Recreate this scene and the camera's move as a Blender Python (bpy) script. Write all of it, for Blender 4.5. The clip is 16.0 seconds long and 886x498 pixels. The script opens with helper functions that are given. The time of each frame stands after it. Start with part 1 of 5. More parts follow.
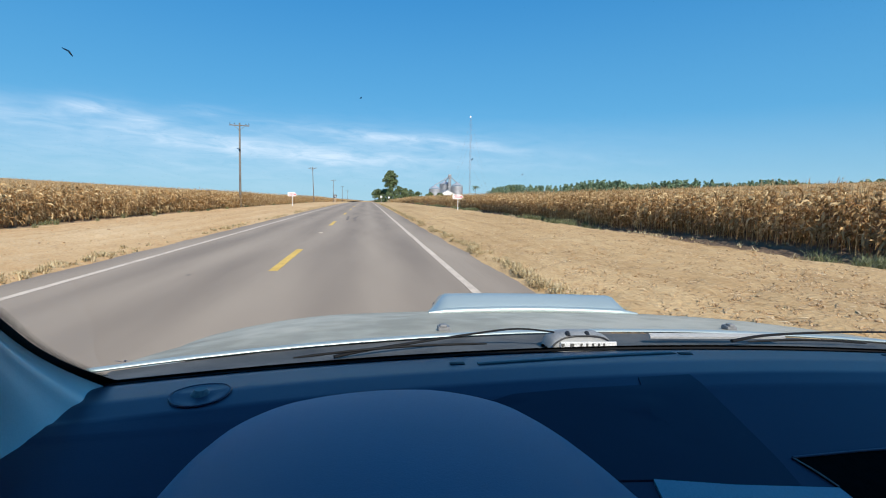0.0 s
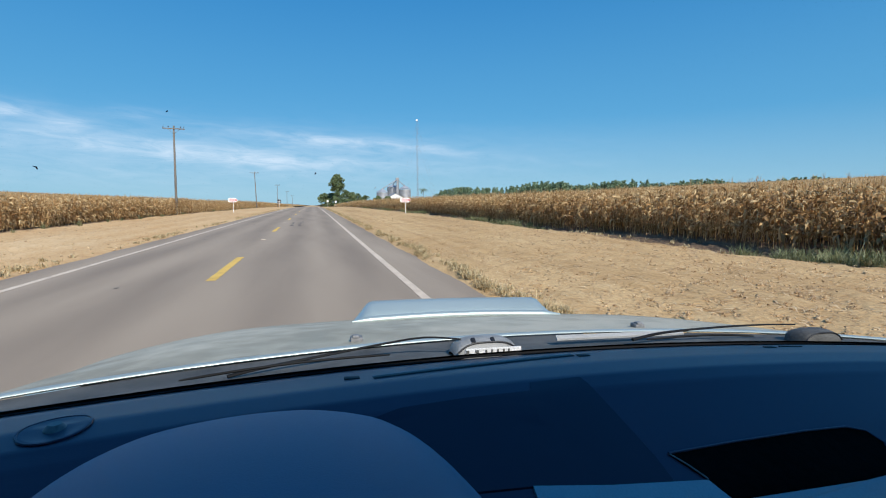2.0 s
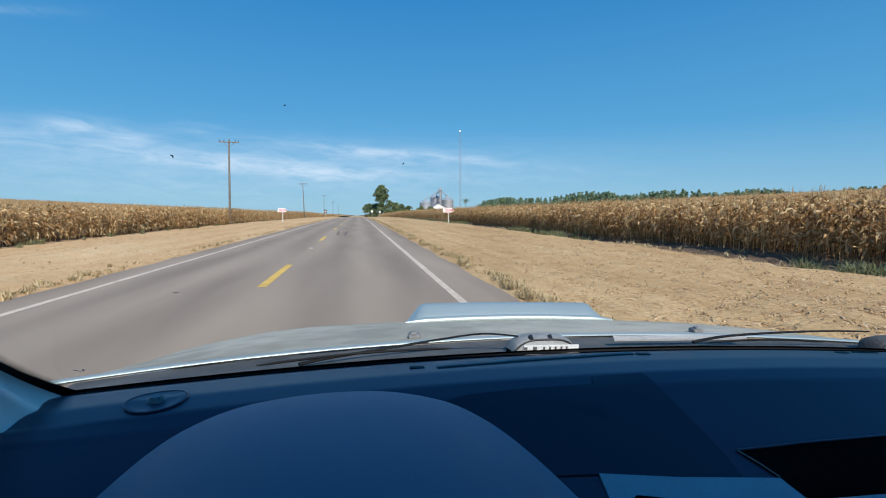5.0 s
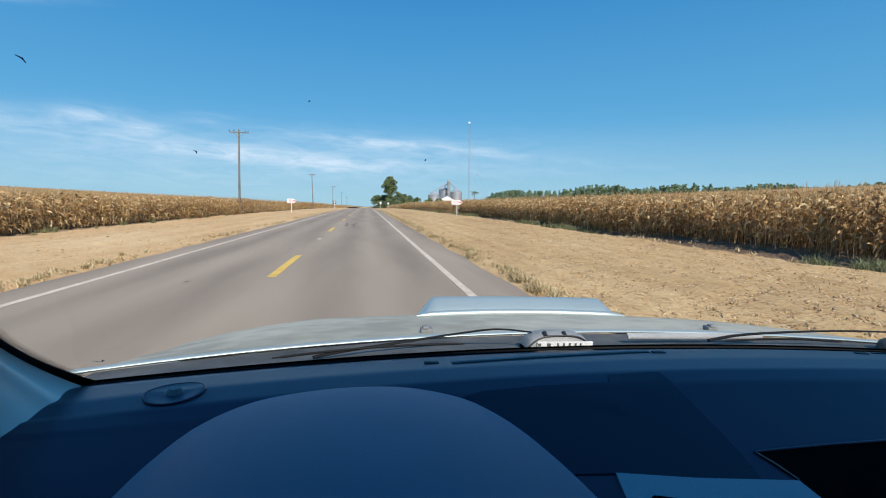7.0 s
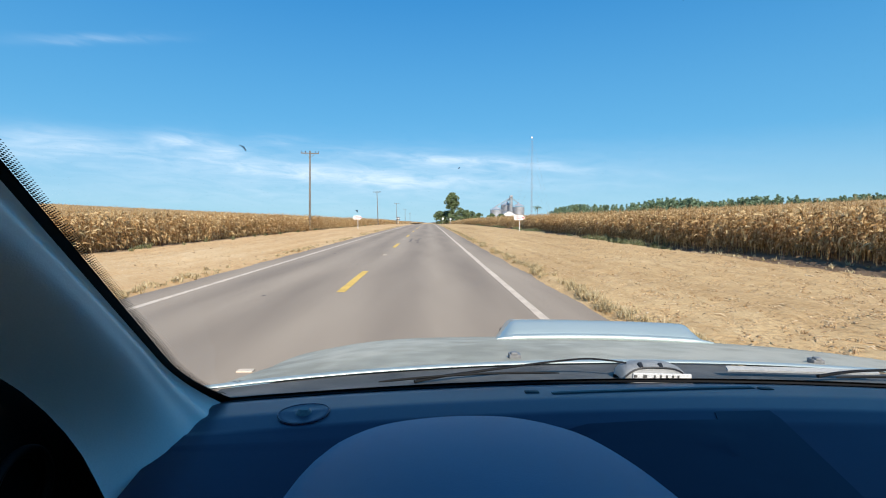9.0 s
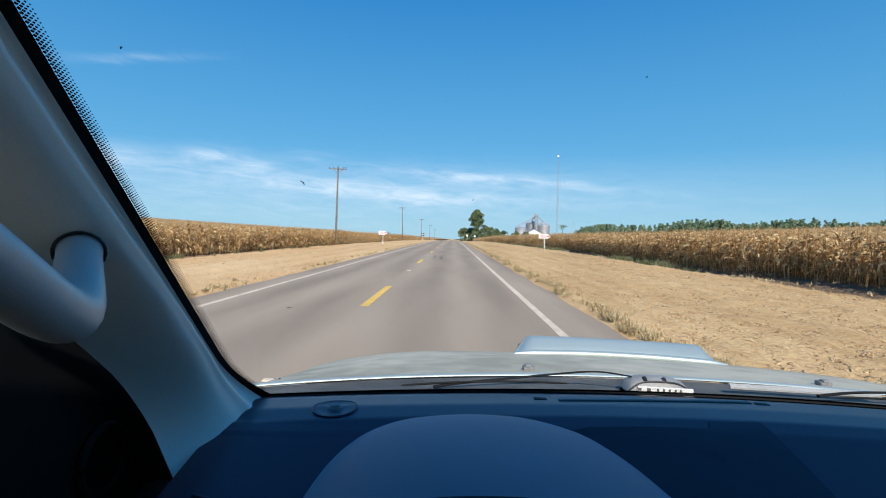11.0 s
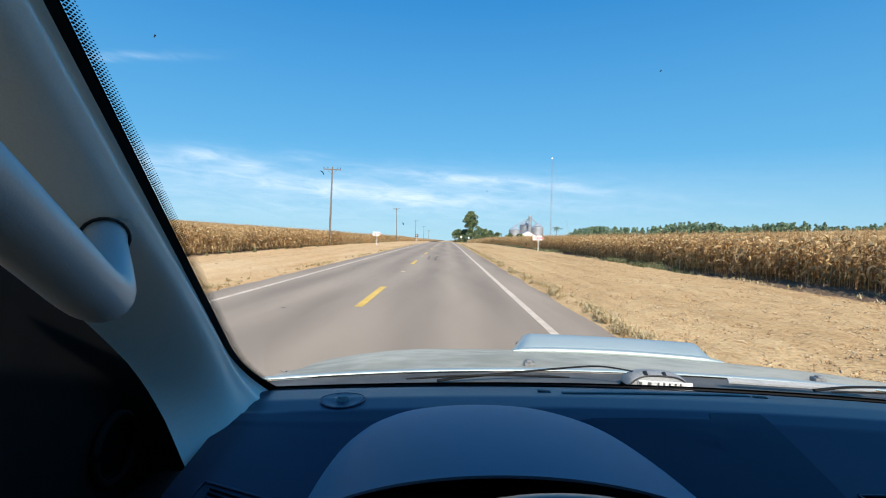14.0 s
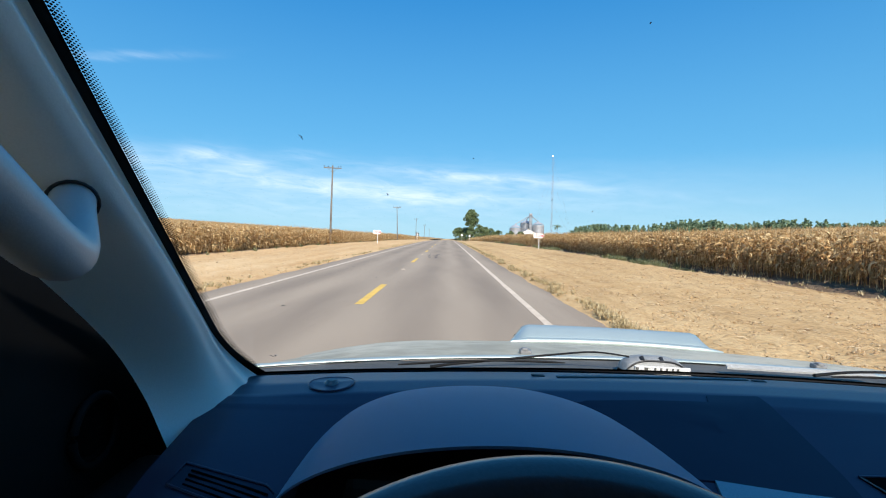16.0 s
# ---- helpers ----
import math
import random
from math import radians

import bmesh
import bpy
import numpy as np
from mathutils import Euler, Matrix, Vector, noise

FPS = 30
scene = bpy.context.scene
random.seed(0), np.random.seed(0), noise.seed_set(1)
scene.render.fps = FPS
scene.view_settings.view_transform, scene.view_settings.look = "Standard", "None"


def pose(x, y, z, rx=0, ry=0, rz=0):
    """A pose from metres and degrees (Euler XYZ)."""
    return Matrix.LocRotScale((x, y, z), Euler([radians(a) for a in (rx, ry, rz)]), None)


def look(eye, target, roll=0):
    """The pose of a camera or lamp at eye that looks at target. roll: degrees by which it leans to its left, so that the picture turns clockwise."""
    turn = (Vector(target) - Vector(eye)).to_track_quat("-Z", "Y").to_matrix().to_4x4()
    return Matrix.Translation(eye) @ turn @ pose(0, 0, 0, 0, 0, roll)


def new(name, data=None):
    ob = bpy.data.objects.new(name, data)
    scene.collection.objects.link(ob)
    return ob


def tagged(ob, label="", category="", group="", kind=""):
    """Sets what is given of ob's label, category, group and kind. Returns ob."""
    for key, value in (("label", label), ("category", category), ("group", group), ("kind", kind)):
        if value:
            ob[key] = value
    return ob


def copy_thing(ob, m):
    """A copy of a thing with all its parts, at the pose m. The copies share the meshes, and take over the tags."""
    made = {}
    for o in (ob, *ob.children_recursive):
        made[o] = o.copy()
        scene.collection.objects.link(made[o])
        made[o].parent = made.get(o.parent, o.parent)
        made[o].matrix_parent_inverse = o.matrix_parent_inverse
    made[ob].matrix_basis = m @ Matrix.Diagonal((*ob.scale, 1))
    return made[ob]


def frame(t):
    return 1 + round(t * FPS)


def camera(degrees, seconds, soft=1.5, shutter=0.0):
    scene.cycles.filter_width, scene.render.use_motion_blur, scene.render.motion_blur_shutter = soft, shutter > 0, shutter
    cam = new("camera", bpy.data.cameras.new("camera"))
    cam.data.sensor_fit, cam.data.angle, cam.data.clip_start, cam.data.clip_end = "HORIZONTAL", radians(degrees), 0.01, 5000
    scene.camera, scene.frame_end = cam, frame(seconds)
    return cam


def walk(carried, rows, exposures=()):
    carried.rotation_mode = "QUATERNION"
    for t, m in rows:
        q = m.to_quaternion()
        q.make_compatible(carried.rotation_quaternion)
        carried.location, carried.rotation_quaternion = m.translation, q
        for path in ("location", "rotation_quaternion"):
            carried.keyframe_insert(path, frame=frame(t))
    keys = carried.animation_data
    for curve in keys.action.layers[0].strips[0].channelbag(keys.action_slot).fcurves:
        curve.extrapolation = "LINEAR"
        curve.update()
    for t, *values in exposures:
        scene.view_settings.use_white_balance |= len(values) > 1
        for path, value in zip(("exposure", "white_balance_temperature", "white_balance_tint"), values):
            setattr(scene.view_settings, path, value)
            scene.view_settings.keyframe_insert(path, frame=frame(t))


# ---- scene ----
cam = camera(85.0, 16.0, soft=1.1)
PATH = [
    (0, (0.004, 0.11, 1.467), (0.315, 2.074, 1.255), 0.7),
    (0.5, (0.034, 0.106, 1.483), (0.41, 2.059, 1.27), 0.5),
    (1, (0.069, 0.12, 1.467), (0.531, 2.054, 1.25), -0.1),
    (1.5, (0.097, 0.106, 1.485), (0.615, 2.028, 1.291), 0.0),
    (2, (0.072, 0.106, 1.475), (0.587, 2.028, 1.276), -0.2),
    (2.5, (0.059, 0.107, 1.475), (0.551, 2.037, 1.288), 0.2),
    (3, (0.07, 0.095, 1.473), (0.532, 2.034, 1.301), -0.3),
    (3.5, (0.027, 0.083, 1.505), (0.45, 2.033, 1.365), 0.4),
    (4, (0.05, 0.083, 1.471), (0.397, 2.047, 1.323), -0.1),
    (6.5, (0.027, 0.098, 1.456), (0.373, 2.06, 1.281), -0.2),
    (7, (0.033, 0.093, 1.463), (0.346, 2.06, 1.274), 0.4),
    (7.5, (0.001, 0.086, 1.462), (0.25, 2.06, 1.259), 1.9),
    (8, (-0.004, 0.059, 1.456), (0.186, 2.037, 1.235), 2.0),
    (8.5, (-0.039, 0.059, 1.459), (0.091, 2.046, 1.273), 1.8),
    (9, (-0.019, 0.068, 1.488), (0.04, 2.063, 1.362), -0.1),
    (9.5, (-0.007, 0.042, 1.484), (-0.004, 2.041, 1.411), -0.6),
    (10, (-0.018, 0.0, 1.493), (-0.071, 1.998, 1.445), 0.5),
    (12.5, (-0.008, -0.003, 1.486), (-0.018, 1.996, 1.41), 2.0),
    (13, (-0.014, 0.01, 1.475), (-0.019, 2.009, 1.402), 1.8),
    (13.5, (-0.001, -0.027, 1.498), (-0.012, 1.973, 1.444), 1.3),
    (14, (-0.031, -0.012, 1.483), (-0.046, 1.987, 1.431), 1.4),
    (14.5, (0.002, 0.002, 1.485), (-0.014, 2.002, 1.434), 0.8),
    (15, (0.002, -0.016, 1.497), (-0.025, 1.983, 1.444), 0.3),
    (15.5, (-0.023, 0.0, 1.463), (-0.048, 1.999, 1.403), 1.2),
    (16, (-0.018, 0.001, 1.46), (-0.036, 2.0, 1.401), 1.2),
]
walk(cam, [(t, look(eye, target, roll)) for t, eye, target, roll in PATH],
     exposures=[(0, 0.42, 6320, 10), (1.5, 0.33, 6300, 10), (4, 0.24, 6160, 10), (6.5, 0.27, 6190, 10), (7, 0.35, 6420, 10), (8, 0.48, 6550, 10), (8.5, 0.84, 6600, 10), (9, 0.57, 6520, 10), (9.5, 0.10, 6200, 11), (10, 0.40, 6330, 11), (12.5, 0.47, 6450, 10), (13, 0.33, 6400, 11), (13.5, 0.57, 6500, 10), (14, 0.61, 6500, 10), (14.5, 0.69, 6510, 10), (15, 0.64, 6500, 10), (15.5, 0.59, 6500, 10), (16, 0.68, 6520, 10)])

# ---- light ----
SUN_AZ, SUN_EL = 171.0, 38.0            # degrees from the road's heading to the right, and above the horizon
world = bpy.data.worlds.new("sky")
scene.world = world
world.use_nodes = True
wn, wl = world.node_tree.nodes, world.node_tree.links
wn.clear()
w_out = wn.new("ShaderNodeOutputWorld")
w_bg = wn.new("ShaderNodeBackground")
w_sky = wn.new("ShaderNodeTexSky")
w_sky.sky_type = "NISHITA"
w_sky.sun_disc = False
w_sky.sun_elevation, w_sky.sun_rotation = radians(SUN_EL), radians(SUN_AZ)
w_sky.altitude, w_sky.air_density, w_sky.dust_density, w_sky.ozone_density = 600, 0.9, 0.15, 3.5
w_hsv = wn.new("ShaderNodeHueSaturation")
w_hsv.inputs["Saturation"].default_value = 1.44
wl.new(w_sky.outputs[0], w_hsv.inputs["Color"])
# thin cirrus, stretched along the horizon
w_tc = wn.new("ShaderNodeTexCoord")
w_sep = wn.new("ShaderNodeSeparateXYZ")
wl.new(w_tc.outputs["Generated"], w_sep.inputs[0])


def wmath(op, a, b=0.0, clamp=False):
    n = wn.new("ShaderNodeMath")
    n.operation, n.use_clamp = op, clamp
    for i, v in enumerate((a, b)):
        if isinstance(v, (int, float)):
            n.inputs[i].default_value = v
        else:
            wl.new(v, n.inputs[i])
    return n.outputs[0]


w_az = wmath("ARCTAN2", w_sep.outputs[0], w_sep.outputs[1])
w_el = wmath("ARCSINE", w_sep.outputs[2])
w_tilt = wmath("ADD", w_el, wmath("MULTIPLY", w_az, 0.05))
w_comb = wn.new("ShaderNodeCombineXYZ")
wl.new(wmath("MULTIPLY", w_az, 3.0), w_comb.inputs[0])
wl.new(wmath("MULTIPLY", w_tilt, 22.0), w_comb.inputs[1])
w_noise = wn.new("ShaderNodeTexNoise")
w_noise.inputs["Scale"].default_value, w_noise.inputs["Detail"].default_value = 1.3, 6
w_noise.inputs["Roughness"].default_value, w_noise.inputs["Distortion"].default_value = 0.55, 0.4
wl.new(w_comb.outputs[0], w_noise.inputs["Vector"])
w_el2 = wmath("ADD", w_el, wmath("MULTIPLY", wmath("SUBTRACT", w_noise.outputs["Fac"], 0.5), 0.034))
w_comb2 = wn.new("ShaderNodeCombineXYZ")
wl.new(wmath("MULTIPLY", w_az, 9.0), w_comb2.inputs[0])
wl.new(wmath("MULTIPLY", w_tilt, 48.0), w_comb2.inputs[1])
w_wisp = wn.new("ShaderNodeTexNoise")
w_wisp.inputs["Scale"].default_value, w_wisp.inputs["Detail"].default_value = 1.4, 8
w_wisp.inputs["Roughness"].default_value, w_wisp.inputs["Distortion"].default_value = 0.62, 0.7
wl.new(w_comb2.outputs[0], w_wisp.inputs["Vector"])


def streak(az, el, slope, wide, high, weight):
    """One cirrus streak: a soft ridge in bearing and elevation."""
    da = wmath("SUBTRACT", w_az, az)
    de = wmath("SUBTRACT", wmath("SUBTRACT", w_el2, el), wmath("MULTIPLY", da, slope))
    a, e = wmath("DIVIDE", da, wide), wmath("DIVIDE", de, high)
    return wmath("MULTIPLY", wmath("EXPONENT", wmath("MULTIPLY", wmath("ADD", wmath("MULTIPLY", a, a), wmath("MULTIPLY", e, e)), -1.0)), weight)


w_veil = streak(-0.18, 0.080, 0.0, 0.60, 0.055, 0.50)
for st in ((0.09, 0.114, -0.075, 0.19, 0.011, 0.85), (-0.27, 0.094, -0.065, 0.26, 0.015, 0.75), (-0.05, 0.076, -0.02, 0.22, 0.011, 0.55), (-0.46, 0.142, 0.0, 0.05, 0.013, 0.75),
           (-0.39, 0.128, 0.0, 0.035, 0.009, 0.8), (-0.29, 0.150, 0.0, 0.04, 0.007, 0.4), (-0.62, 0.125, 0.0, 0.09, 0.018, 0.6), (-0.58, 0.290, 0.20, 0.09, 0.006, 0.28), (-0.90, 0.10, 0.02, 0.2, 0.02, 0.5)):
    w_veil = wmath("ADD", w_veil, streak(*st))
w_wisps = wmath("MULTIPLY", wmath("SUBTRACT", w_wisp.outputs["Fac"], 0.27), 2.2, True)
w_fac = wmath("MULTIPLY", wmath("MULTIPLY", w_veil, wmath("ADD", w_noise.outputs["Fac"], 0.25)), wmath("ADD", wmath("MULTIPLY", w_wisps, 0.85), 0.15), True)
w_mix = wn.new("ShaderNodeMix")
w_mix.data_type = "RGBA"
wl.new(w_fac, w_mix.inputs["Factor"])
w_hz = wn.new("ShaderNodeValToRGB")
w_hz.color_ramp.interpolation = "EASE"
w_hz.color_ramp.elements[0].position, w_hz.color_ramp.elements[0].color = 0.0, (0.95, 0.95, 0.95, 1)
w_hz.color_ramp.elements[1].position, w_hz.color_ramp.elements[1].color = 0.60, (0.72, 0.72, 0.72, 1)
e = w_hz.color_ramp.elements.new(0.16)
e.color = (0.88, 0.88, 0.88, 1)
wl.new(w_el, w_hz.inputs[0])
w_hcol = wn.new("ShaderNodeValToRGB")
w_hcol.color_ramp.elements[0].position, w_hcol.color_ramp.elements[0].color = 0.0, (2.7, 4.8, 6.0, 1)
w_hcol.color_ramp.elements[1].position, w_hcol.color_ramp.elements[1].color = 0.5, (0.26, 1.95, 4.75, 1)
e = w_hcol.color_ramp.elements.new(0.16)
e.color = (1.05, 3.35, 5.6, 1)
wl.new(w_el, w_hcol.inputs[0])
w_haze = wn.new("ShaderNodeMix")
w_haze.data_type = "RGBA"
wl.new(w_hz.outputs[0], w_haze.inputs["Factor"])
wl.new(w_hsv.outputs[0], w_haze.inputs["A"])
wl.new(w_hcol.outputs[0], w_haze.inputs["B"])
wl.new(w_haze.outputs["Result"], w_mix.inputs["A"])
w_mix.inputs["B"].default_value = (6.2, 7.2, 8.2, 1)
wl.new(w_mix.outputs["Result"], w_bg.inputs["Color"])
w_bg.inputs["Strength"].default_value = 0.10
wl.new(w_bg.outputs[0], w_out.inputs[0])

sun_data = bpy.data.lights.new("sun", "SUN")
sun_data.energy, sun_data.angle, sun_data.color = 4.6, radians(0.53), (1.0, 0.93, 0.83)
sun = new("sun", sun_data)
_s = Vector((math.cos(radians(SUN_EL)) * math.sin(radians(SUN_AZ)), math.cos(radians(SUN_EL)) * math.cos(radians(SUN_AZ)), math.sin(radians(SUN_EL))))
sun.matrix_world = look(_s * 50, (0, 0, 0))

# ---- materials ----


def nodes_of(name):
    m = bpy.data.materials.new(name)
    m.use_nodes = True
    nt = m.node_tree
    return m, nt, nt.nodes["Principled BSDF"]


def surface(name, dark, light, rough=0.7, metal=0.0, scale=8.0, fine=60.0, bump=0.3, spread=(0.35, 0.65), island=0.0, rand=0.0, coat=0.0, stretch=(1, 1, 1), rough_var=0.12, spec=0.5, dist=0.01):
    """A surface whose colour wanders between two tones at two scales, with fine relief."""
    m, nt, b = nodes_of(name)
    n, l = nt.nodes, nt.links
    tc = n.new("ShaderNodeTexCoord")
    mp = n.new("ShaderNodeMapping")
    mp.inputs["Scale"].default_value = stretch
    l.new(tc.outputs["Object"], mp.inputs[0])
    big = n.new("ShaderNodeTexNoise")
    big.inputs["Scale"].default_value, big.inputs["Detail"].default_value = scale, 5
    small = n.new("ShaderNodeTexNoise")
    small.inputs["Scale"].default_value, small.inputs["Detail"].default_value = fine, 4
    for t in (big, small):
        l.new(mp.outputs[0], t.inputs["Vector"])
    add = n.new("ShaderNodeMix")
    add.inputs["Factor"].default_value = 0.45
    l.new(big.outputs["Fac"], add.inputs["A"])
    l.new(small.outputs["Fac"], add.inputs["B"])
    fac = add.outputs["Result"]
    if island or rand:
        src = n.new("ShaderNodeNewGeometry").outputs["Random Per Island"] if island else n.new("ShaderNodeObjectInfo").outputs["Random"]
        mx = n.new("ShaderNodeMix")
        mx.inputs["Factor"].default_value = island or rand
        l.new(fac, mx.inputs["A"])
        l.new(src, mx.inputs["B"])
        fac = mx.outputs["Result"]
    ramp = n.new("ShaderNodeValToRGB")
    ramp.color_ramp.elements[0].position, ramp.color_ramp.elements[1].position = spread
    ramp.color_ramp.elements[0].color, ramp.color_ramp.elements[1].color = (*dark, 1), (*light, 1)
    l.new(fac, ramp.inputs[0])
    l.new(ramp.outputs[0], b.inputs["Base Color"])
    mr = n.new("ShaderNodeMapRange")
    mr.inputs["To Min"].default_value, mr.inputs["To Max"].default_value = max(0.02, rough - rough_var), min(1, rough + rough_var)
    l.new(small.outputs["Fac"], mr.inputs["Value"])
    l.new(mr.outputs[0], b.inputs["Roughness"])
    b.inputs["Metallic"].default_value = metal
    b.inputs["Coat Weight"].default_value = coat
    b.inputs["Specular IOR Level"].default_value = spec
    if bump:
        bp = n.new("ShaderNodeBump")
        bp.inputs["Strength"].default_value, bp.inputs["Distance"].default_value = bump, dist
        l.new(small.outputs["Fac"], bp.inputs["Height"])
        l.new(bp.outputs[0], b.inputs["Normal"])
    return m


def asphalt_material():
    """Worn grey asphalt: aggregate, paler wheel tracks along the road, patches and stains."""
    m, nt, b = nodes_of("asphalt")
    n, l = nt.nodes, nt.links
    geo = n.new("ShaderNodeNewGeometry")
    sep = n.new("ShaderNodeSeparateXYZ")
    l.new(geo.outputs["Position"], sep.inputs[0])
    wave = n.new("ShaderNodeMath")
    wave.operation = "SINE"
    mul = n.new("ShaderNodeMath")
    mul.operation, mul.inputs[1].default_value = "MULTIPLY_ADD", 3.5
    mul.inputs[2].default_value = 0.8
    l.new(sep.outputs[0], mul.inputs[0])
    l.new(mul.outputs[0], wave.inputs[0])
    mp = n.new("ShaderNodeMapping")
    mp.inputs["Scale"].default_value = (1, 0.12, 1)
    l.new(geo.outputs["Position"], mp.inputs[0])
    streak = n.new("ShaderNodeTexNoise")
    streak.inputs["Scale"].default_value, streak.inputs["Detail"].default_value = 0.9, 6
    l.new(mp.outputs[0], streak.inputs["Vector"])
    grit = n.new("ShaderNodeTexNoise")
    grit.inputs["Scale"].default_value, grit.inputs["Detail"].default_value = 90, 3
    l.new(geo.outputs["Position"], grit.inputs["Vector"])
    s1 = n.new("ShaderNodeMath")
    s1.operation, s1.inputs[1].default_value = "MULTIPLY_ADD", 0.13
    l.new(wave.outputs[0], s1.inputs[0])
    l.new(streak.outputs["Fac"], s1.inputs[2])
    s2 = n.new("ShaderNodeMath")
    s2.operation, s2.inputs[1].default_value = "MULTIPLY_ADD", 0.35
    blotch = n.new("ShaderNodeTexNoise")
    blotch.inputs["Scale"].default_value, blotch.inputs["Detail"].default_value, blotch.inputs["Roughness"].default_value = 7, 8, 0.7
    l.new(geo.outputs["Position"], blotch.inputs["Vector"])
    s3 = n.new("ShaderNodeMath")
    s3.operation, s3.inputs[1].default_value = "MULTIPLY_ADD", 0.45
    l.new(blotch.outputs["Fac"], s3.inputs[0])
    l.new(grit.outputs["Fac"], s3.inputs[2])
    l.new(s3.outputs[0], s2.inputs[0])
    l.new(s1.outputs[0], s2.inputs[2])
    ramp = n.new("ShaderNodeValToRGB")
    ramp.color_ramp.elements[0].position, ramp.color_ramp.elements[1].position = 0.46, 0.99
    ramp.color_ramp.elements[0].color, ramp.color_ramp.elements[1].color = (0.234, 0.178, 0.128, 1), (0.358, 0.278, 0.200, 1)
    l.new(s2.outputs[0], ramp.inputs[0])
    l.new(ramp.outputs[0], b.inputs["Base Color"])
    b.inputs["Roughness"].default_value = 0.85
    bp = n.new("ShaderNodeBump")
    bp.inputs["Strength"].default_value, bp.inputs["Distance"].default_value = 0.5, 0.006
    l.new(grit.outputs["Fac"], bp.inputs["Height"])
    l.new(bp.outputs[0], b.inputs["Normal"])
    return m


def ground_material():
    """Bare earth: pale sand on the verges, brown soil in the ditch and under the crop, with drifting borders."""
    m, nt, b = nodes_of("earth")
    n, l = nt.nodes, nt.links
    geo = n.new("ShaderNodeNewGeometry")
    sep = n.new("ShaderNodeSeparateXYZ")
    l.new(geo.outputs["Position"], sep.inputs[0])

    def tex(scale, detail=6, stretch=(1, 1, 1)):
        mp = n.new("ShaderNodeMapping")
        mp.inputs["Scale"].default_value = stretch
        l.new(geo.outputs["Position"], mp.inputs[0])
        t = n.new("ShaderNodeTexNoise")
        t.inputs["Scale"].default_value, t.inputs["Detail"].default_value = scale, detail
        l.new(mp.outputs[0], t.inputs["Vector"])
        return t.outputs["Fac"]

    def ramp(fac, *stops):
        r = n.new("ShaderNodeValToRGB")
        while len(r.color_ramp.elements) < len(stops):
            r.color_ramp.elements.new(0.5)
        for e, (p, c) in zip(r.color_ramp.elements, stops):
            e.position, e.color = p, (*c, 1)
        l.new(fac, r.inputs[0])
        return r.outputs[0]

    def mix(fac, a, c):
        x = n.new("ShaderNodeMix")
        x.data_type = "RGBA"
        l.new(fac, x.inputs["Factor"])
        l.new(a, x.inputs["A"])
        l.new(c, x.inputs["B"])
        return x.outputs["Result"]

    def mth(op, a, v, add=0.0):
        x = n.new("ShaderNodeMath")
        x.operation = op
        l.new(a, x.inputs[0])
        if isinstance(v, (int, float)):
            x.inputs[1].default_value = v
        else:
            l.new(v, x.inputs[1])
        x.inputs[2].default_value = add
        return x.outputs[0]

    wide, mid, fine = tex(0.25, 5, (1, 0.35, 1)), tex(2.2, 7, (1, 0.6, 1)), tex(13, 8, (1, 0.7, 1))
    blend = mth("ADD", mth("MULTIPLY", wide, 0.42), mth("ADD", mth("MULTIPLY", mid, 0.28), mth("MULTIPLY", fine, 0.48)))
    furrow = tex(1.6, 3, (1, 0.02, 1))
    blend = mth("ADD", mth("MULTIPLY", blend, 0.78), mth("MULTIPLY", furrow, 0.27))
    sand = ramp(blend, (0.36, (0.34, 0.180, 0.072)), (0.55, (0.56, 0.355, 0.172)), (0.75, (0.68, 0.485, 0.275)))
    stubble = ramp(blend, (0.36, (0.25, 0.140, 0.058)), (0.56, (0.49, 0.318, 0.150)), (0.78, (0.67, 0.475, 0.250)))
    soil = ramp(mth("ADD", mth("MULTIPLY", mid, 0.5), mth("MULTIPLY", fine, 0.5)), (0.3, (0.085, 0.058, 0.038)), (0.7, (0.23, 0.155, 0.10)))
    xw = mth("ADD", sep.outputs[0], mth("MULTIPLY_ADD", mid, 1.6, -0.8))

    def step(edge, width):
        r = n.new("ShaderNodeMapRange")
        r.inputs["From Min"].default_value, r.inputs["From Max"].default_value = edge - width, edge + width
        l.new(xw, r.inputs["Value"])
        return r.outputs[0]

    c = mix(step(-1, 1), sand, stubble)
    c = mix(step(12.4, 0.25), c, soil)
    inv = mth("SUBTRACT", step(-15.7, 0.5), 1.0)
    inv = mth("MULTIPLY", inv, -1.0)
    c = mix(inv, c, soil)
    l.new(c, b.inputs["Base Color"])
    b.inputs["Roughness"].default_value = 0.95
    b.inputs["Specular IOR Level"].default_value = 0.15
    bp = n.new("ShaderNodeBump")
    bp.inputs["Strength"].default_value, bp.inputs["Distance"].default_value = 0.9, 0.05
    l.new(mth("ADD", mth("ADD", mid, mth("MULTIPLY", fine, 0.8)), mth("MULTIPLY", furrow, 0.9)), bp.inputs["Height"])
    l.new(bp.outputs[0], b.inputs["Normal"])
    return m


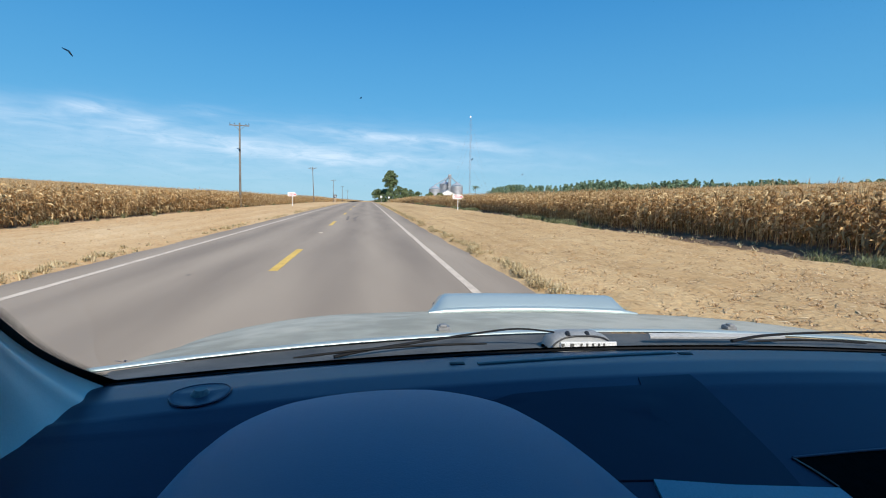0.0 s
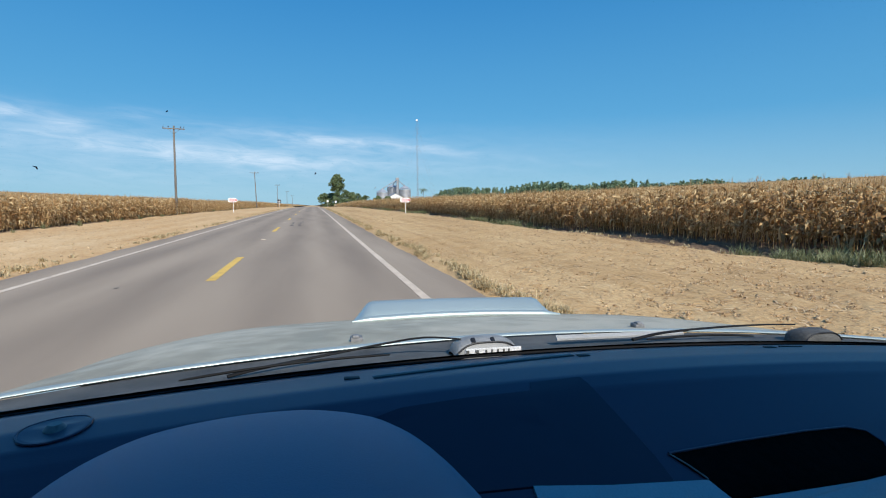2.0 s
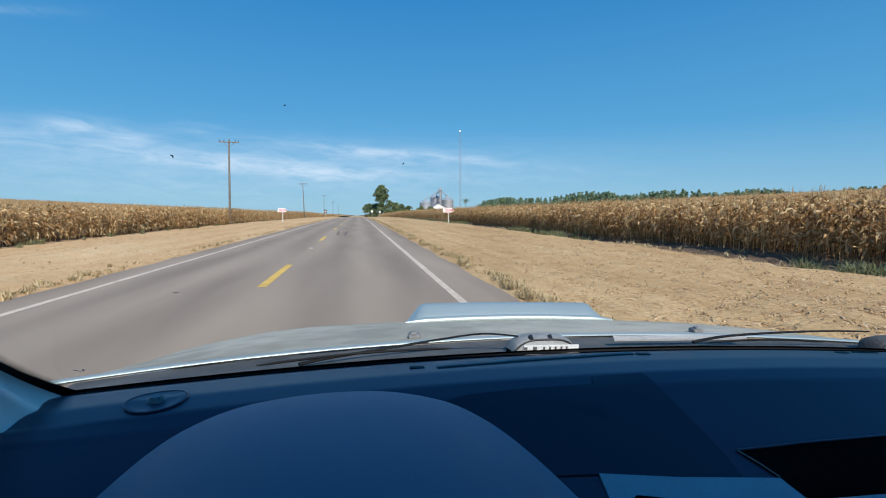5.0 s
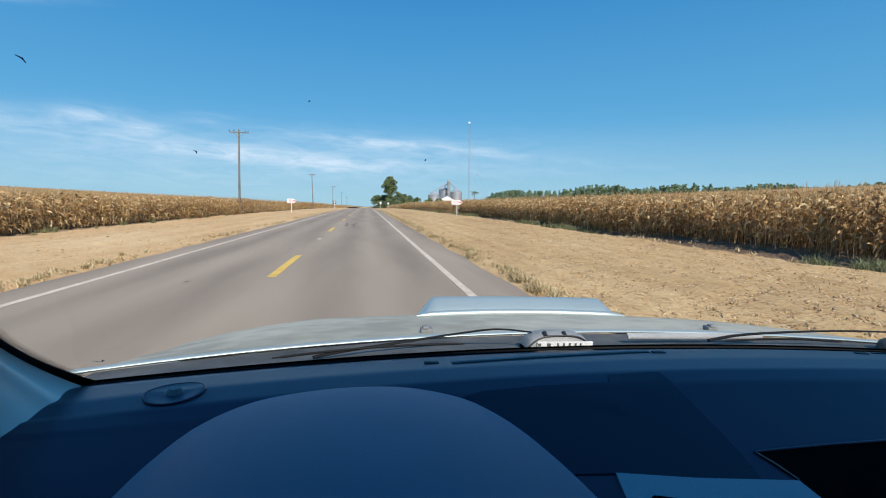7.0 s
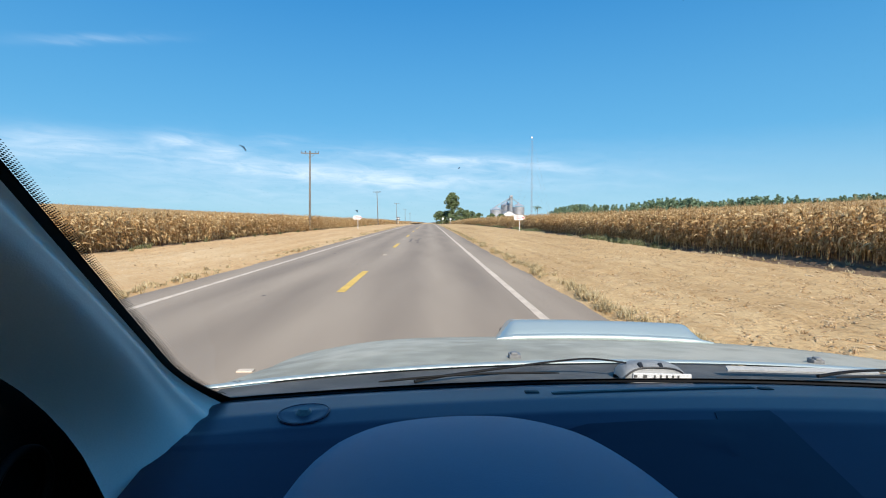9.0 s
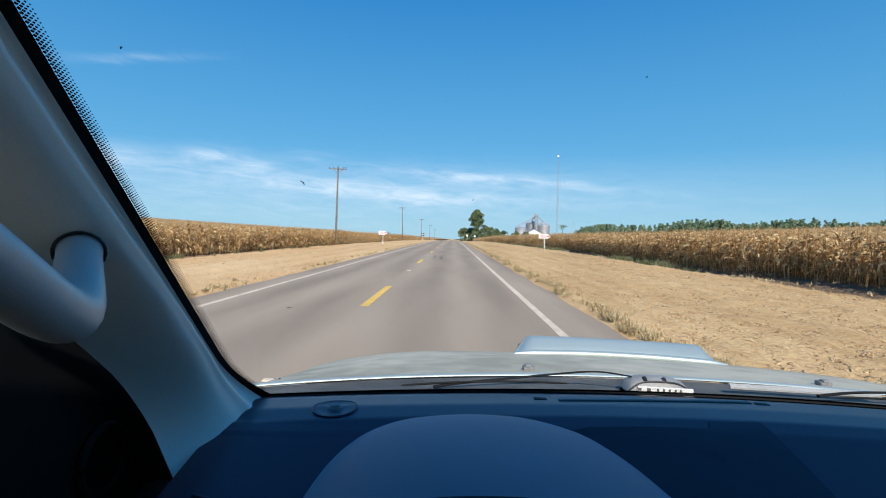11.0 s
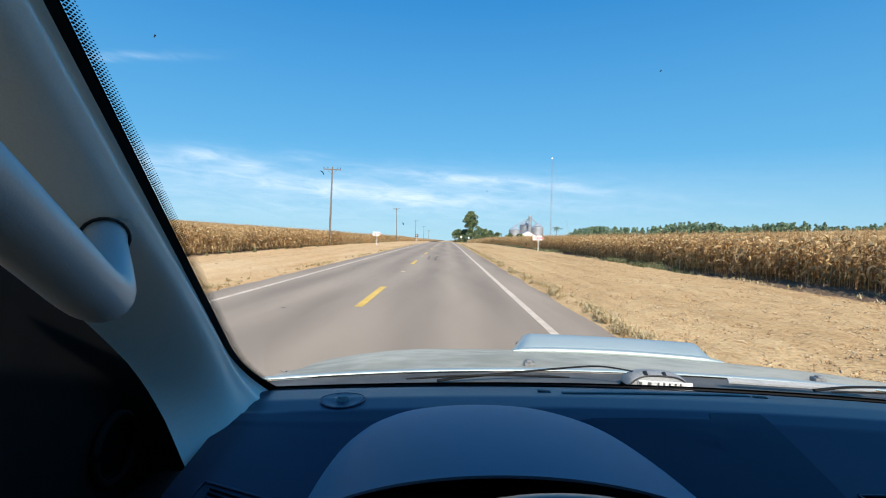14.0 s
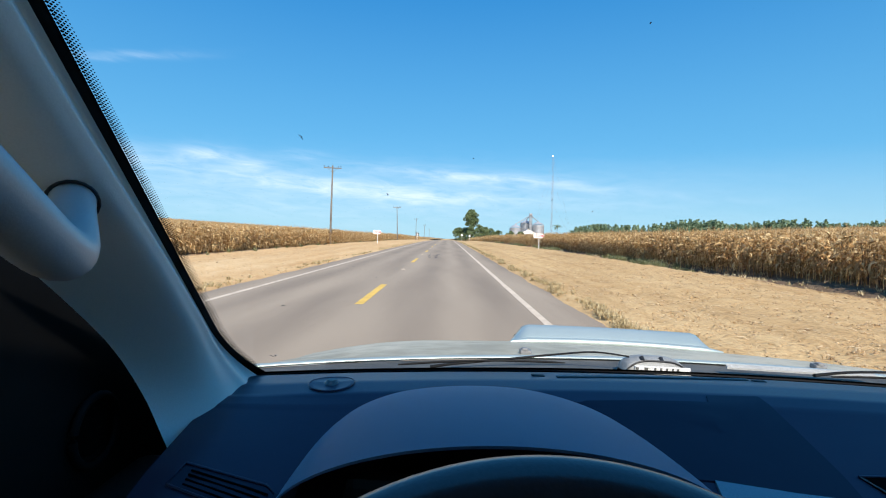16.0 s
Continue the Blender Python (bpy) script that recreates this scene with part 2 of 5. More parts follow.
def glass_material(name, tint):
    """Thin car glass: clear or tinted, with a faint gloss."""
    m = bpy.data.materials.new(name)
    m.use_nodes = True
    n, l = m.node_tree.nodes, m.node_tree.links
    n.clear()
    out = n.new("ShaderNodeOutputMaterial")
    tr, gl, mx, fr = n.new("ShaderNodeBsdfTransparent"), n.new("ShaderNodeBsdfGlossy"), n.new("ShaderNodeMixShader"), n.new("ShaderNodeMath")
    lw = n.new("ShaderNodeLayerWeight")
    fr.operation = "POWER"
    fr.inputs[1].default_value = 7.0
    l.new(lw.outputs["Facing"], fr.inputs[0])
    tr.inputs["Color"].default_value = (*tint, 1)
    gl.inputs["Roughness"].default_value = 0.02
    l.new(fr.outputs[0], mx.inputs["Fac"])
    l.new(tr.outputs[0], mx.inputs[1])
    l.new(gl.outputs[0], mx.inputs[2])
    l.new(mx.outputs[0], out.inputs["Surface"])
    return m


def leaf_material(name, dark, mid, light, trans=0.25):
    """Leaves: each one its own tone, a little light through them."""
    m, nt, b = nodes_of(name)
    n, l = nt.nodes, nt.links
    geo = n.new("ShaderNodeNewGeometry")
    noi = n.new("ShaderNodeTexNoise")
    noi.inputs["Scale"].default_value, noi.inputs["Detail"].default_value = 0.35, 4
    l.new(geo.outputs["Position"], noi.inputs["Vector"])
    a = n.new("ShaderNodeMath")
    a.operation, a.inputs[1].default_value = "MULTIPLY_ADD", 0.65
    l.new(geo.outputs["Random Per Island"], a.inputs[0])
    s = n.new("ShaderNodeMath")
    s.operation, s.inputs[1].default_value = "MULTIPLY", 0.38
    l.new(noi.outputs["Fac"], s.inputs[0])
    l.new(s.outputs[0], a.inputs[2])
    r = n.new("ShaderNodeValToRGB")
    r.color_ramp.elements.new(0.5)
    for e, p, c in zip(r.color_ramp.elements, (0.1, 0.5, 0.85), (dark, mid, light)):
        e.position, e.color = p, (*c, 1)
    l.new(a.outputs[0], r.inputs[0])
    l.new(r.outputs[0], b.inputs["Base Color"])
    b.inputs["Roughness"].default_value = 0.65
    b.inputs["Specular IOR Level"].default_value = 0.25
    out = n["Material Output"]
    tl, mx = n.new("ShaderNodeBsdfTranslucent"), n.new("ShaderNodeMixShader")
    l.new(r.outputs[0], tl.inputs["Color"])
    mx.inputs[0].default_value = trans
    l.new(b.outputs[0], mx.inputs[1])
    l.new(tl.outputs[0], mx.inputs[2])
    l.new(mx.outputs[0], out.inputs["Surface"])
    return m


# Tints of the unseen side and rear panes are set to dim the cabin.
CLEAR = glass_material("front_side_glass", (0.40, 0.44, 0.44))
ASPHALT, EARTH, GLASS, TINTED = asphalt_material(), ground_material(), glass_material("windscreen_glass", (0.955, 0.965, 0.97)), glass_material("tinted_glass", (0.17, 0.21, 0.22))
WHITE_PAINT = surface("road_paint_white", (0.43, 0.335, 0.245), (0.68, 0.555, 0.425), 0.8, scale=3, fine=50, spread=(0.3, 0.55))
YELLOW_PAINT = surface("road_paint_yellow", (0.48, 0.30, 0.07), (0.74, 0.47, 0.10), 0.8, scale=3, fine=50, spread=(0.3, 0.55))
CORN = leaf_material("dry_corn", (0.19, 0.105, 0.043), (0.50, 0.305, 0.128), (0.85, 0.65, 0.36), 0.36)
CORN_TOP = surface("corn_canopy", (0.27, 0.160, 0.070), (0.54, 0.355, 0.165), 0.9, scale=0.4, fine=2.2, bump=1.0, dist=0.35, spread=(0.32, 0.66), spec=0.1)
STRAW = leaf_material("straw", (0.28, 0.165, 0.075), (0.56, 0.385, 0.21), (0.76, 0.59, 0.37), 0.15)
DRY_GRASS = leaf_material("dry_grass", (0.34, 0.245, 0.12), (0.58, 0.44, 0.235), (0.76, 0.63, 0.40))
BROWN_GRASS = leaf_material("brown_grass", (0.28, 0.205, 0.10), (0.48, 0.365, 0.19), (0.69, 0.56, 0.34))
WEED = leaf_material("green_weed", (0.09, 0.105, 0.045), (0.21, 0.225, 0.10), (0.37, 0.355, 0.20))
# Far greens: distance haze put into the colours, the woods paler and bluer.
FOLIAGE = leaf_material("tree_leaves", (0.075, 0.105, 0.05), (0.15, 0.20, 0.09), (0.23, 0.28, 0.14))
HAZED_WOODS = leaf_material("hazed_woodland_leaves", (0.115, 0.175, 0.115), (0.20, 0.285, 0.175), (0.29, 0.38, 0.23))
BARK = surface("bark", (0.06, 0.045, 0.035), (0.17, 0.13, 0.10), 0.9, scale=4, fine=30, bump=0.8, stretch=(1, 1, 0.25))
CLOD = surface("dry_clod", (0.30, 0.19, 0.095), (0.66, 0.49, 0.29), 0.95, island=0.6, spread=(0.2, 0.8))
TAR = surface("tyre_rubber_smear", (0.02, 0.018, 0.018), (0.06, 0.055, 0.052), 0.8)
POLE = surface("weathered_pole", (0.11, 0.095, 0.08), (0.23, 0.205, 0.175), 0.9, scale=2, fine=20, stretch=(1, 1, 0.2))
INSULATOR = surface("brown_porcelain", (0.03, 0.016, 0.010), (0.06, 0.03, 0.02), 0.25)
SIGN_WHITE = surface("sign_white", (0.68, 0.67, 0.66), (0.84, 0.83, 0.82), 0.5, scale=2)
SIGN_RED = surface("sign_red", (0.50, 0.09, 0.09), (0.66, 0.15, 0.14), 0.5, scale=2)
SIGN_BLACK = surface("sign_back_black", (0.015, 0.015, 0.017), (0.035, 0.035, 0.038), 0.5)
SILO = surface("galvanised_steel", (0.22, 0.225, 0.235), (0.40, 0.405, 0.42), 0.55, metal=0.25, scale=0.3, fine=4)
SILO_ROOF = surface("silo_roof_steel", (0.30, 0.31, 0.33), (0.46, 0.47, 0.50), 0.5, metal=0.25, scale=0.3, fine=4)
SHED_WALL = surface("white_shed_wall", (0.62, 0.62, 0.60), (0.80, 0.80, 0.78), 0.8, scale=0.4)
MAST_STEEL = surface("mast_steel", (0.20, 0.19, 0.20), (0.32, 0.31, 0.33), 0.6, metal=0.2, scale=0.1)
PAINT = surface("silver_car_paint", (0.40, 0.47, 0.45), (0.50, 0.57, 0.545), 0.38, metal=0.55, scale=3, fine=400, bump=0.03, coat=0.6, rough_var=0.05, dist=0.001)
DUSTY = surface("dusty_silver_paint", (0.31, 0.29, 0.225), (0.50, 0.465, 0.37), 0.60, metal=0.0, scale=2.6, fine=16, bump=0.01, coat=0.04, spec=0.18, rough_var=0.08, dist=0.001, spread=(0.40, 0.60))
DASH = surface("soft_dash_plastic", (0.030, 0.019, 0.036), (0.041, 0.027, 0.050), 0.38, scale=6, fine=900, bump=0.2, dist=0.0006, rough_var=0.06, spec=0.60)
# Darkened dash plastic: shade put into the colour, for centre and end vent.
DASH_SHADE = surface("shaded_dash_plastic", (0.011, 0.0085, 0.018), (0.017, 0.013, 0.027), 0.40, scale=6, fine=900, bump=0.15, dist=0.0006, rough_var=0.06, spec=0.50)
# Lit copy of the dash plastic: blue skylight put into its base colour.
SKYLIT_VISOR = surface("skylit_binnacle_plastic", (0.080, 0.124, 0.188), (0.104, 0.154, 0.228), 0.55, scale=6, fine=900, bump=0.2, dist=0.0006, rough_var=0.06, spec=0.06)
for m, sheen in ((SKYLIT_VISOR, 0.46), (DASH, 0.14), (DASH_SHADE, 0.06)):     # bluish sheen put in for skylight glancing off the plastic
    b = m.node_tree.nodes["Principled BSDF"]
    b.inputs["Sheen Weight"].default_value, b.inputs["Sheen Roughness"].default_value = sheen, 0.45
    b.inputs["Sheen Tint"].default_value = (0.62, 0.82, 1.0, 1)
for m in (DASH, DASH_SHADE):     # a violet cast in the gloss of the soft plastic
    m.node_tree.nodes["Principled BSDF"].inputs["Specular Tint"].default_value = (0.96, 0.78, 1.0, 1)
BLACK = surface("black_plastic", (0.008, 0.008, 0.009), (0.018, 0.018, 0.02), 0.55, scale=12, fine=500, bump=0.15, dist=0.0006)
LEATHER = surface("worn_wheel_leather", (0.016, 0.018, 0.024), (0.030, 0.032, 0.042), 0.34, scale=14, fine=500, bump=0.25, dist=0.0006, spec=0.7, coat=0.4, rough_var=0.06)
RUBBER = surface("black_rubber", (0.005, 0.005, 0.005), (0.011, 0.011, 0.011), 0.7, scale=12, fine=300, bump=0.15, dist=0.0006, spec=0.2)
COWL = surface("grey_cowl_plastic", (0.032, 0.033, 0.032), (0.125, 0.122, 0.113), 0.7, scale=14, fine=260, bump=0.2, dist=0.001)
ARM_GREY = surface("grey_wiper_plastic", (0.11, 0.115, 0.12), (0.24, 0.24, 0.24), 0.5, scale=20, fine=200, bump=0.1, dist=0.0006)
CAP_GREY = surface("weathered_grey_plastic", (0.18, 0.185, 0.185), (0.32, 0.32, 0.31), 0.55, scale=24, fine=200, bump=0.1, dist=0.0006)
LABEL_WHITE = surface("worn_label", (0.42, 0.42, 0.42), (0.66, 0.66, 0.65), 0.5, scale=30, fine=300)
BAR_STEEL = surface("dull_steel", (0.30, 0.305, 0.30), (0.42, 0.42, 0.41), 0.55, metal=0.2, scale=8, fine=200)
SILVER_TRIM = surface("silver_trim", (0.34, 0.36, 0.39), (0.44, 0.46, 0.49), 0.4, metal=0.4, scale=6, fine=500, bump=0.05, dist=0.0005)
PILLAR = surface("grey_pillar_trim", (0.67, 0.74, 0.69), (0.75, 0.82, 0.77), 0.42, scale=5, fine=700, bump=0.2, dist=0.0006)
HANDLE = surface("grey_handle_plastic", (0.42, 0.45, 0.46), (0.50, 0.53, 0.54), 0.36, scale=5, fine=700, bump=0.15, dist=0.0006)
HEADLINER = surface("grey_headliner", (0.26, 0.26, 0.25), (0.34, 0.34, 0.33), 0.95, scale=5, fine=300, bump=0.3, dist=0.002)
FABRIC = surface("dark_seat_fabric", (0.03, 0.03, 0.033), (0.06, 0.06, 0.065), 0.95, scale=6, fine=250, bump=0.4, dist=0.002)
CHROME = surface("bright_metal", (0.55, 0.55, 0.56), (0.70, 0.70, 0.71), 0.25, metal=1.0, scale=5, fine=100, bump=0.02, dist=0.0005)
# Near black: shade in pocket and recesses, also vent slats and speaker cone.
DEEP = surface("black_and_recess_shade", (0.002, 0.002, 0.002), (0.005, 0.005, 0.005), 0.9, spec=0.05)
BUG = surface("dried_bug_smear", (0.26, 0.29, 0.32), (0.38, 0.40, 0.42), 0.9)

# ---- mesh helpers ----


def part(name, bm, material, parent=None, label="", smooth=False, loc=None):
    """Links a bmesh as one mesh object, under a thing or a part."""
    me = bpy.data.meshes.new(name)
    bmesh.ops.recalc_face_normals(bm, faces=bm.faces)
    bm.to_mesh(me)
    bm.free()
    me.materials.append(material)
    if smooth:
        me.shade_smooth()
        me.set_sharp_from_angle(angle=radians(38))
    ob = new(name, me)
    if parent:
        ob.parent = parent
    if loc:
        ob.location = loc
    if label:
        tagged(ob, label)
    return ob


def empty(name, loc=(0, 0, 0)):
    ob = new(name)
    ob.location = loc
    return ob


def box(bm, cx, cy, cz, sx, sy, sz, bevel=0.0, rot=None):
    r = bmesh.ops.create_cube(bm, size=1, matrix=Matrix.Translation((cx, cy, cz)) @ (rot or Matrix()) @ Matrix.Diagonal((sx, sy, sz, 1)))
    if bevel:
        es = list({e for v in r["verts"] for e in v.link_edges})
        bmesh.ops.bevel(bm, geom=es, offset=bevel, segments=2, affect="EDGES", profile=0.5)
    return bm


def tube(bm, a, b, r0, r1=None, seg=8, caps=True):
    a, b = Vector(a), Vector(b)
    r1 = r0 if r1 is None else r1
    d = b - a
    m = Matrix.Translation((a + b) / 2) @ d.to_track_quat("Z", "Y").to_matrix().to_4x4()
    bmesh.ops.create_cone(bm, cap_ends=caps, segments=seg, radius1=r0, radius2=r1, depth=d.length, matrix=m)
    return bm


def sweep(bm, pts, radius, seg=8, flat=1.0):
    """A round or flattened bar along a line of points; radius may be a list."""
    pts = [Vector(p) for p in pts]
    rings = []
    for i, p in enumerate(pts):
        d = (pts[min(i + 1, len(pts) - 1)] - pts[max(i - 1, 0)]).normalized()
        side = d.cross(Vector((0, 0, 1)))
        side = side.normalized() if side.length > 1e-4 else Vector((1, 0, 0))
        up = side.cross(d)
        r = radius[i] if isinstance(radius, (list, tuple)) else radius
        rings.append([bm.verts.new(p + side * math.cos(a) * r + up * math.sin(a) * r * flat) for a in (2 * math.pi * k / seg for k in range(seg))])
    for a, b in zip(rings, rings[1:]):
        for k in range(seg):
            bm.faces.new((a[k], a[(k + 1) % seg], b[(k + 1) % seg], b[k]))
    bm.faces.new(rings[0])
    bm.faces.new(rings[-1][::-1])
    return bm


def smooth_line(pts, n):
    """A flowing line of n + 1 points through the given ones."""
    pts = [Vector(p) for p in pts]
    out = []
    for k in range(n + 1):
        s = k / n * (len(pts) - 1)
        i = min(int(s), len(pts) - 2)
        t = s - i
        p0, p1, p2, p3 = pts[max(i - 1, 0)], pts[i], pts[i + 1], pts[min(i + 2, len(pts) - 1)]
        out.append(0.5 * (2 * p1 + (p2 - p0) * t + (2 * p0 - 5 * p1 + 4 * p2 - p3) * t * t + (3 * p1 - p0 - 3 * p2 + p3) * t ** 3))
    return out


def sheet(bm, fn, nu, nv, thick=0.0):
    """A surface fn(u, v) over the unit square; with thick, closed to a slab below."""
    def grid(off):
        return [[bm.verts.new(Vector(fn(i / nu, j / nv)) + Vector((0, 0, off))) for j in range(nv + 1)] for i in range(nu + 1)]
    g = grid(0)
    for i in range(nu):
        for j in range(nv):
            bm.faces.new((g[i][j], g[i + 1][j], g[i + 1][j + 1], g[i][j + 1]))
    if thick:
        h = grid(-thick)
        for i in range(nu):
            for j in range(nv):
                bm.faces.new((h[i][j], h[i][j + 1], h[i + 1][j + 1], h[i + 1][j]))
        rim = [(i, 0) for i in range(nu)] + [(nu, j) for j in range(nv)] + [(i, nv) for i in range(nu, 0, -1)] + [(0, j) for j in range(nv, 0, -1)]
        for (a, b), (c, d) in zip(rim, rim[1:] + rim[:1]):
            bm.faces.new((g[a][b], g[c][d], h[c][d], h[a][b]))
    return bm


def mesh_from_arrays(name, verts, quads, material, smooth=False):
    """One object from many small pieces, all quads."""
    me = bpy.data.meshes.new(name)
    nq = len(quads)
    me.vertices.add(len(verts))
    me.vertices.foreach_set("co", np.ascontiguousarray(verts, dtype=np.float32).ravel())
    me.loops.add(nq * 4)
    me.loops.foreach_set("vertex_index", np.ascontiguousarray(quads, dtype=np.int32).ravel())
    me.polygons.add(nq)
    me.polygons.foreach_set("loop_start", np.arange(0, nq * 4, 4, dtype=np.int32))
    me.update(calc_edges=True)
    me.validate()
    me.materials.append(material)
    if smooth:
        me.shade_smooth()
    return new(name, me)


def scatter(variants, places, yaws, scales, leans=None):
    """Joins copies of the variants (verts, quads) at places, turned and scaled."""
    out_v, out_q, base = [], [], 0
    pick = np.random.randint(0, len(variants), len(places))
    for k, (vs, qs) in enumerate(variants):
        sel = np.nonzero(pick == k)[0]
        if not len(sel):
            continue
        c, s = np.cos(yaws[sel])[:, None], np.sin(yaws[sel])[:, None]
        sc = scales[sel][:, None]
        x = (vs[None, :, 0] * c - vs[None, :, 1] * s) * sc
        y = (vs[None, :, 0] * s + vs[None, :, 1] * c) * sc
        z = vs[None, :, 2] * sc
        if leans is not None:
            x = x + z * leans[sel][:, None, 0]
            y = y + z * leans[sel][:, None, 1]
        p = np.stack([x, y, np.broadcast_to(z, x.shape)], -1) + places[sel][:, None, :]
        n = len(vs)
        out_v.append(p.reshape(-1, 3))
        out_q.append((qs[None] + (np.arange(len(sel)) * n)[:, None, None]).reshape(-1, 4) + base)
        base += n * len(sel)
    return np.concatenate(out_v), np.concatenate(out_q)


rng = np.random.default_rng(7)

# ---- ground and road ----
ROAD_L, ROAD_R, CROWN = -6.05, 2.80, -1.75


def drop(y):
    """The road runs level, then over a low crest."""
    y = np.asarray(y, dtype=float)
    d = np.clip(y - 40, 0, 380)
    return -3.0e-5 * d * d - 0.0228 * 0.35 * np.clip(y - 420, 0, None)


def road_z(x, y):
    return 0.0525 - 0.03 * np.abs(np.asarray(x, dtype=float) - CROWN) + drop(y)


def land_z(x, y):
    """Height of the open ground: verges, ditch, gently rising fields."""
    x, y = np.asarray(x, dtype=float), np.asarray(y, dtype=float)
    z = np.where((x > ROAD_L - 0.25) & (x < ROAD_R + 0.25), road_z(x, 0) - 0.06, -0.10)
    z = z + 0.05 * np.sin(x * 0.9 + 0.23 * y) * np.sin(y * 0.31) * ((x < ROAD_L - 0.8) | (x > ROAD_R + 0.8))
    z = z + 0.16 * np.exp(-((x + 9.5 + 0.5 * np.sin(y * 0.11)) / 1.6) ** 2)
    edge = 12.4 + 0.35 * np.sin(y * 0.37) + 0.25 * np.sin(y * 0.91 + 1)
    z = z - 0.24 * np.clip((x - edge) / 0.5, 0, 1) * np.clip((15.0 - x) / 1.2, 0, 1)
    z = z + 0.050 * np.clip(-x - 19, 0, 150) + 0.047 * np.clip(x - 18, 0, 150)
    return z + drop(y) * np.clip(1 - np.abs(x) / 900, 0.25, 1)


def ground():
    xs = np.unique(np.concatenate([np.linspace(-3000, -400, 14), np.linspace(-400, -30, 38), np.linspace(-30, -6.4, 60), np.array([ROAD_L - 0.2, ROAD_L + 0.1, CROWN, ROAD_R - 0.1, ROAD_R + 0.2]),
                                   np.linspace(3.1, 11.5, 32), np.linspace(11.6, 15.4, 30), np.linspace(15.8, 60, 40), np.linspace(62, 400, 34), np.linspace(420, 3000, 14)]))
    ys = np.unique(np.concatenate([np.linspace(-1500, -40, 16), np.linspace(-38, 0, 14), np.linspace(0.4, 40, 100), np.linspace(40.6, 120, 110), np.linspace(122, 500, 110), np.linspace(520, 4200, 30)]))
    X, Y = np.meshgrid(xs, ys, indexing="ij")
    Z = land_z(X, Y)
    rough = ((X < ROAD_L - 0.5) | (X > ROAD_R + 0.4)) & (np.abs(X) < 40) & (Y > -5) & (Y < 130)
    Z = Z + rough * rng.normal(0, 0.026, Z.shape)
    v = np.stack([X, Y, Z], -1).reshape(-1, 3)
    nx, ny = len(xs), len(ys)
    i, j = np.meshgrid(np.arange(nx - 1), np.arange(ny - 1), indexing="ij")
    q = np.stack([i * ny + j, (i + 1) * ny + j, (i + 1) * ny + j + 1, i * ny + j + 1], -1).reshape(-1, 4)
    ob = mesh_from_arrays("ground", v, q, EARTH, True)
    tagged(ob, "pale sandy verges and bare brown field soil beside the road", "ground", kind="structure")


def strip(bm, x0, x1, ya, yb, lift, n, wob=0.0, thick=0.0):
    """A strip along the road that follows its crest, over the asphalt."""
    ys = np.linspace(ya, yb, n + 1)
    cut = sorted({x0, x1} | ({CROWN} if x0 < CROWN < x1 else set()))
    rows = []
    for k, y in enumerate(ys):
        jog = [(wob * (random.random() - 0.5) if x in (x0, x1) and wob else 0.0) for x in cut]
        rows.append([bm.verts.new((x + g, y, float(road_z(x, y)) + lift)) for x, g in zip(cut, jog)])
    for a, b in zip(rows, rows[1:]):
        for k in range(len(cut) - 1):
            bm.faces.new((a[k], a[k + 1], b[k + 1], b[k]))
    if thick:
        r = bmesh.ops.extrude_face_region(bm, geom=bm.faces[:])
        bmesh.ops.translate(bm, verts=[g for g in r["geom"] if isinstance(g, bmesh.types.BMVert)], vec=(0, 0, -thick))
    return bm


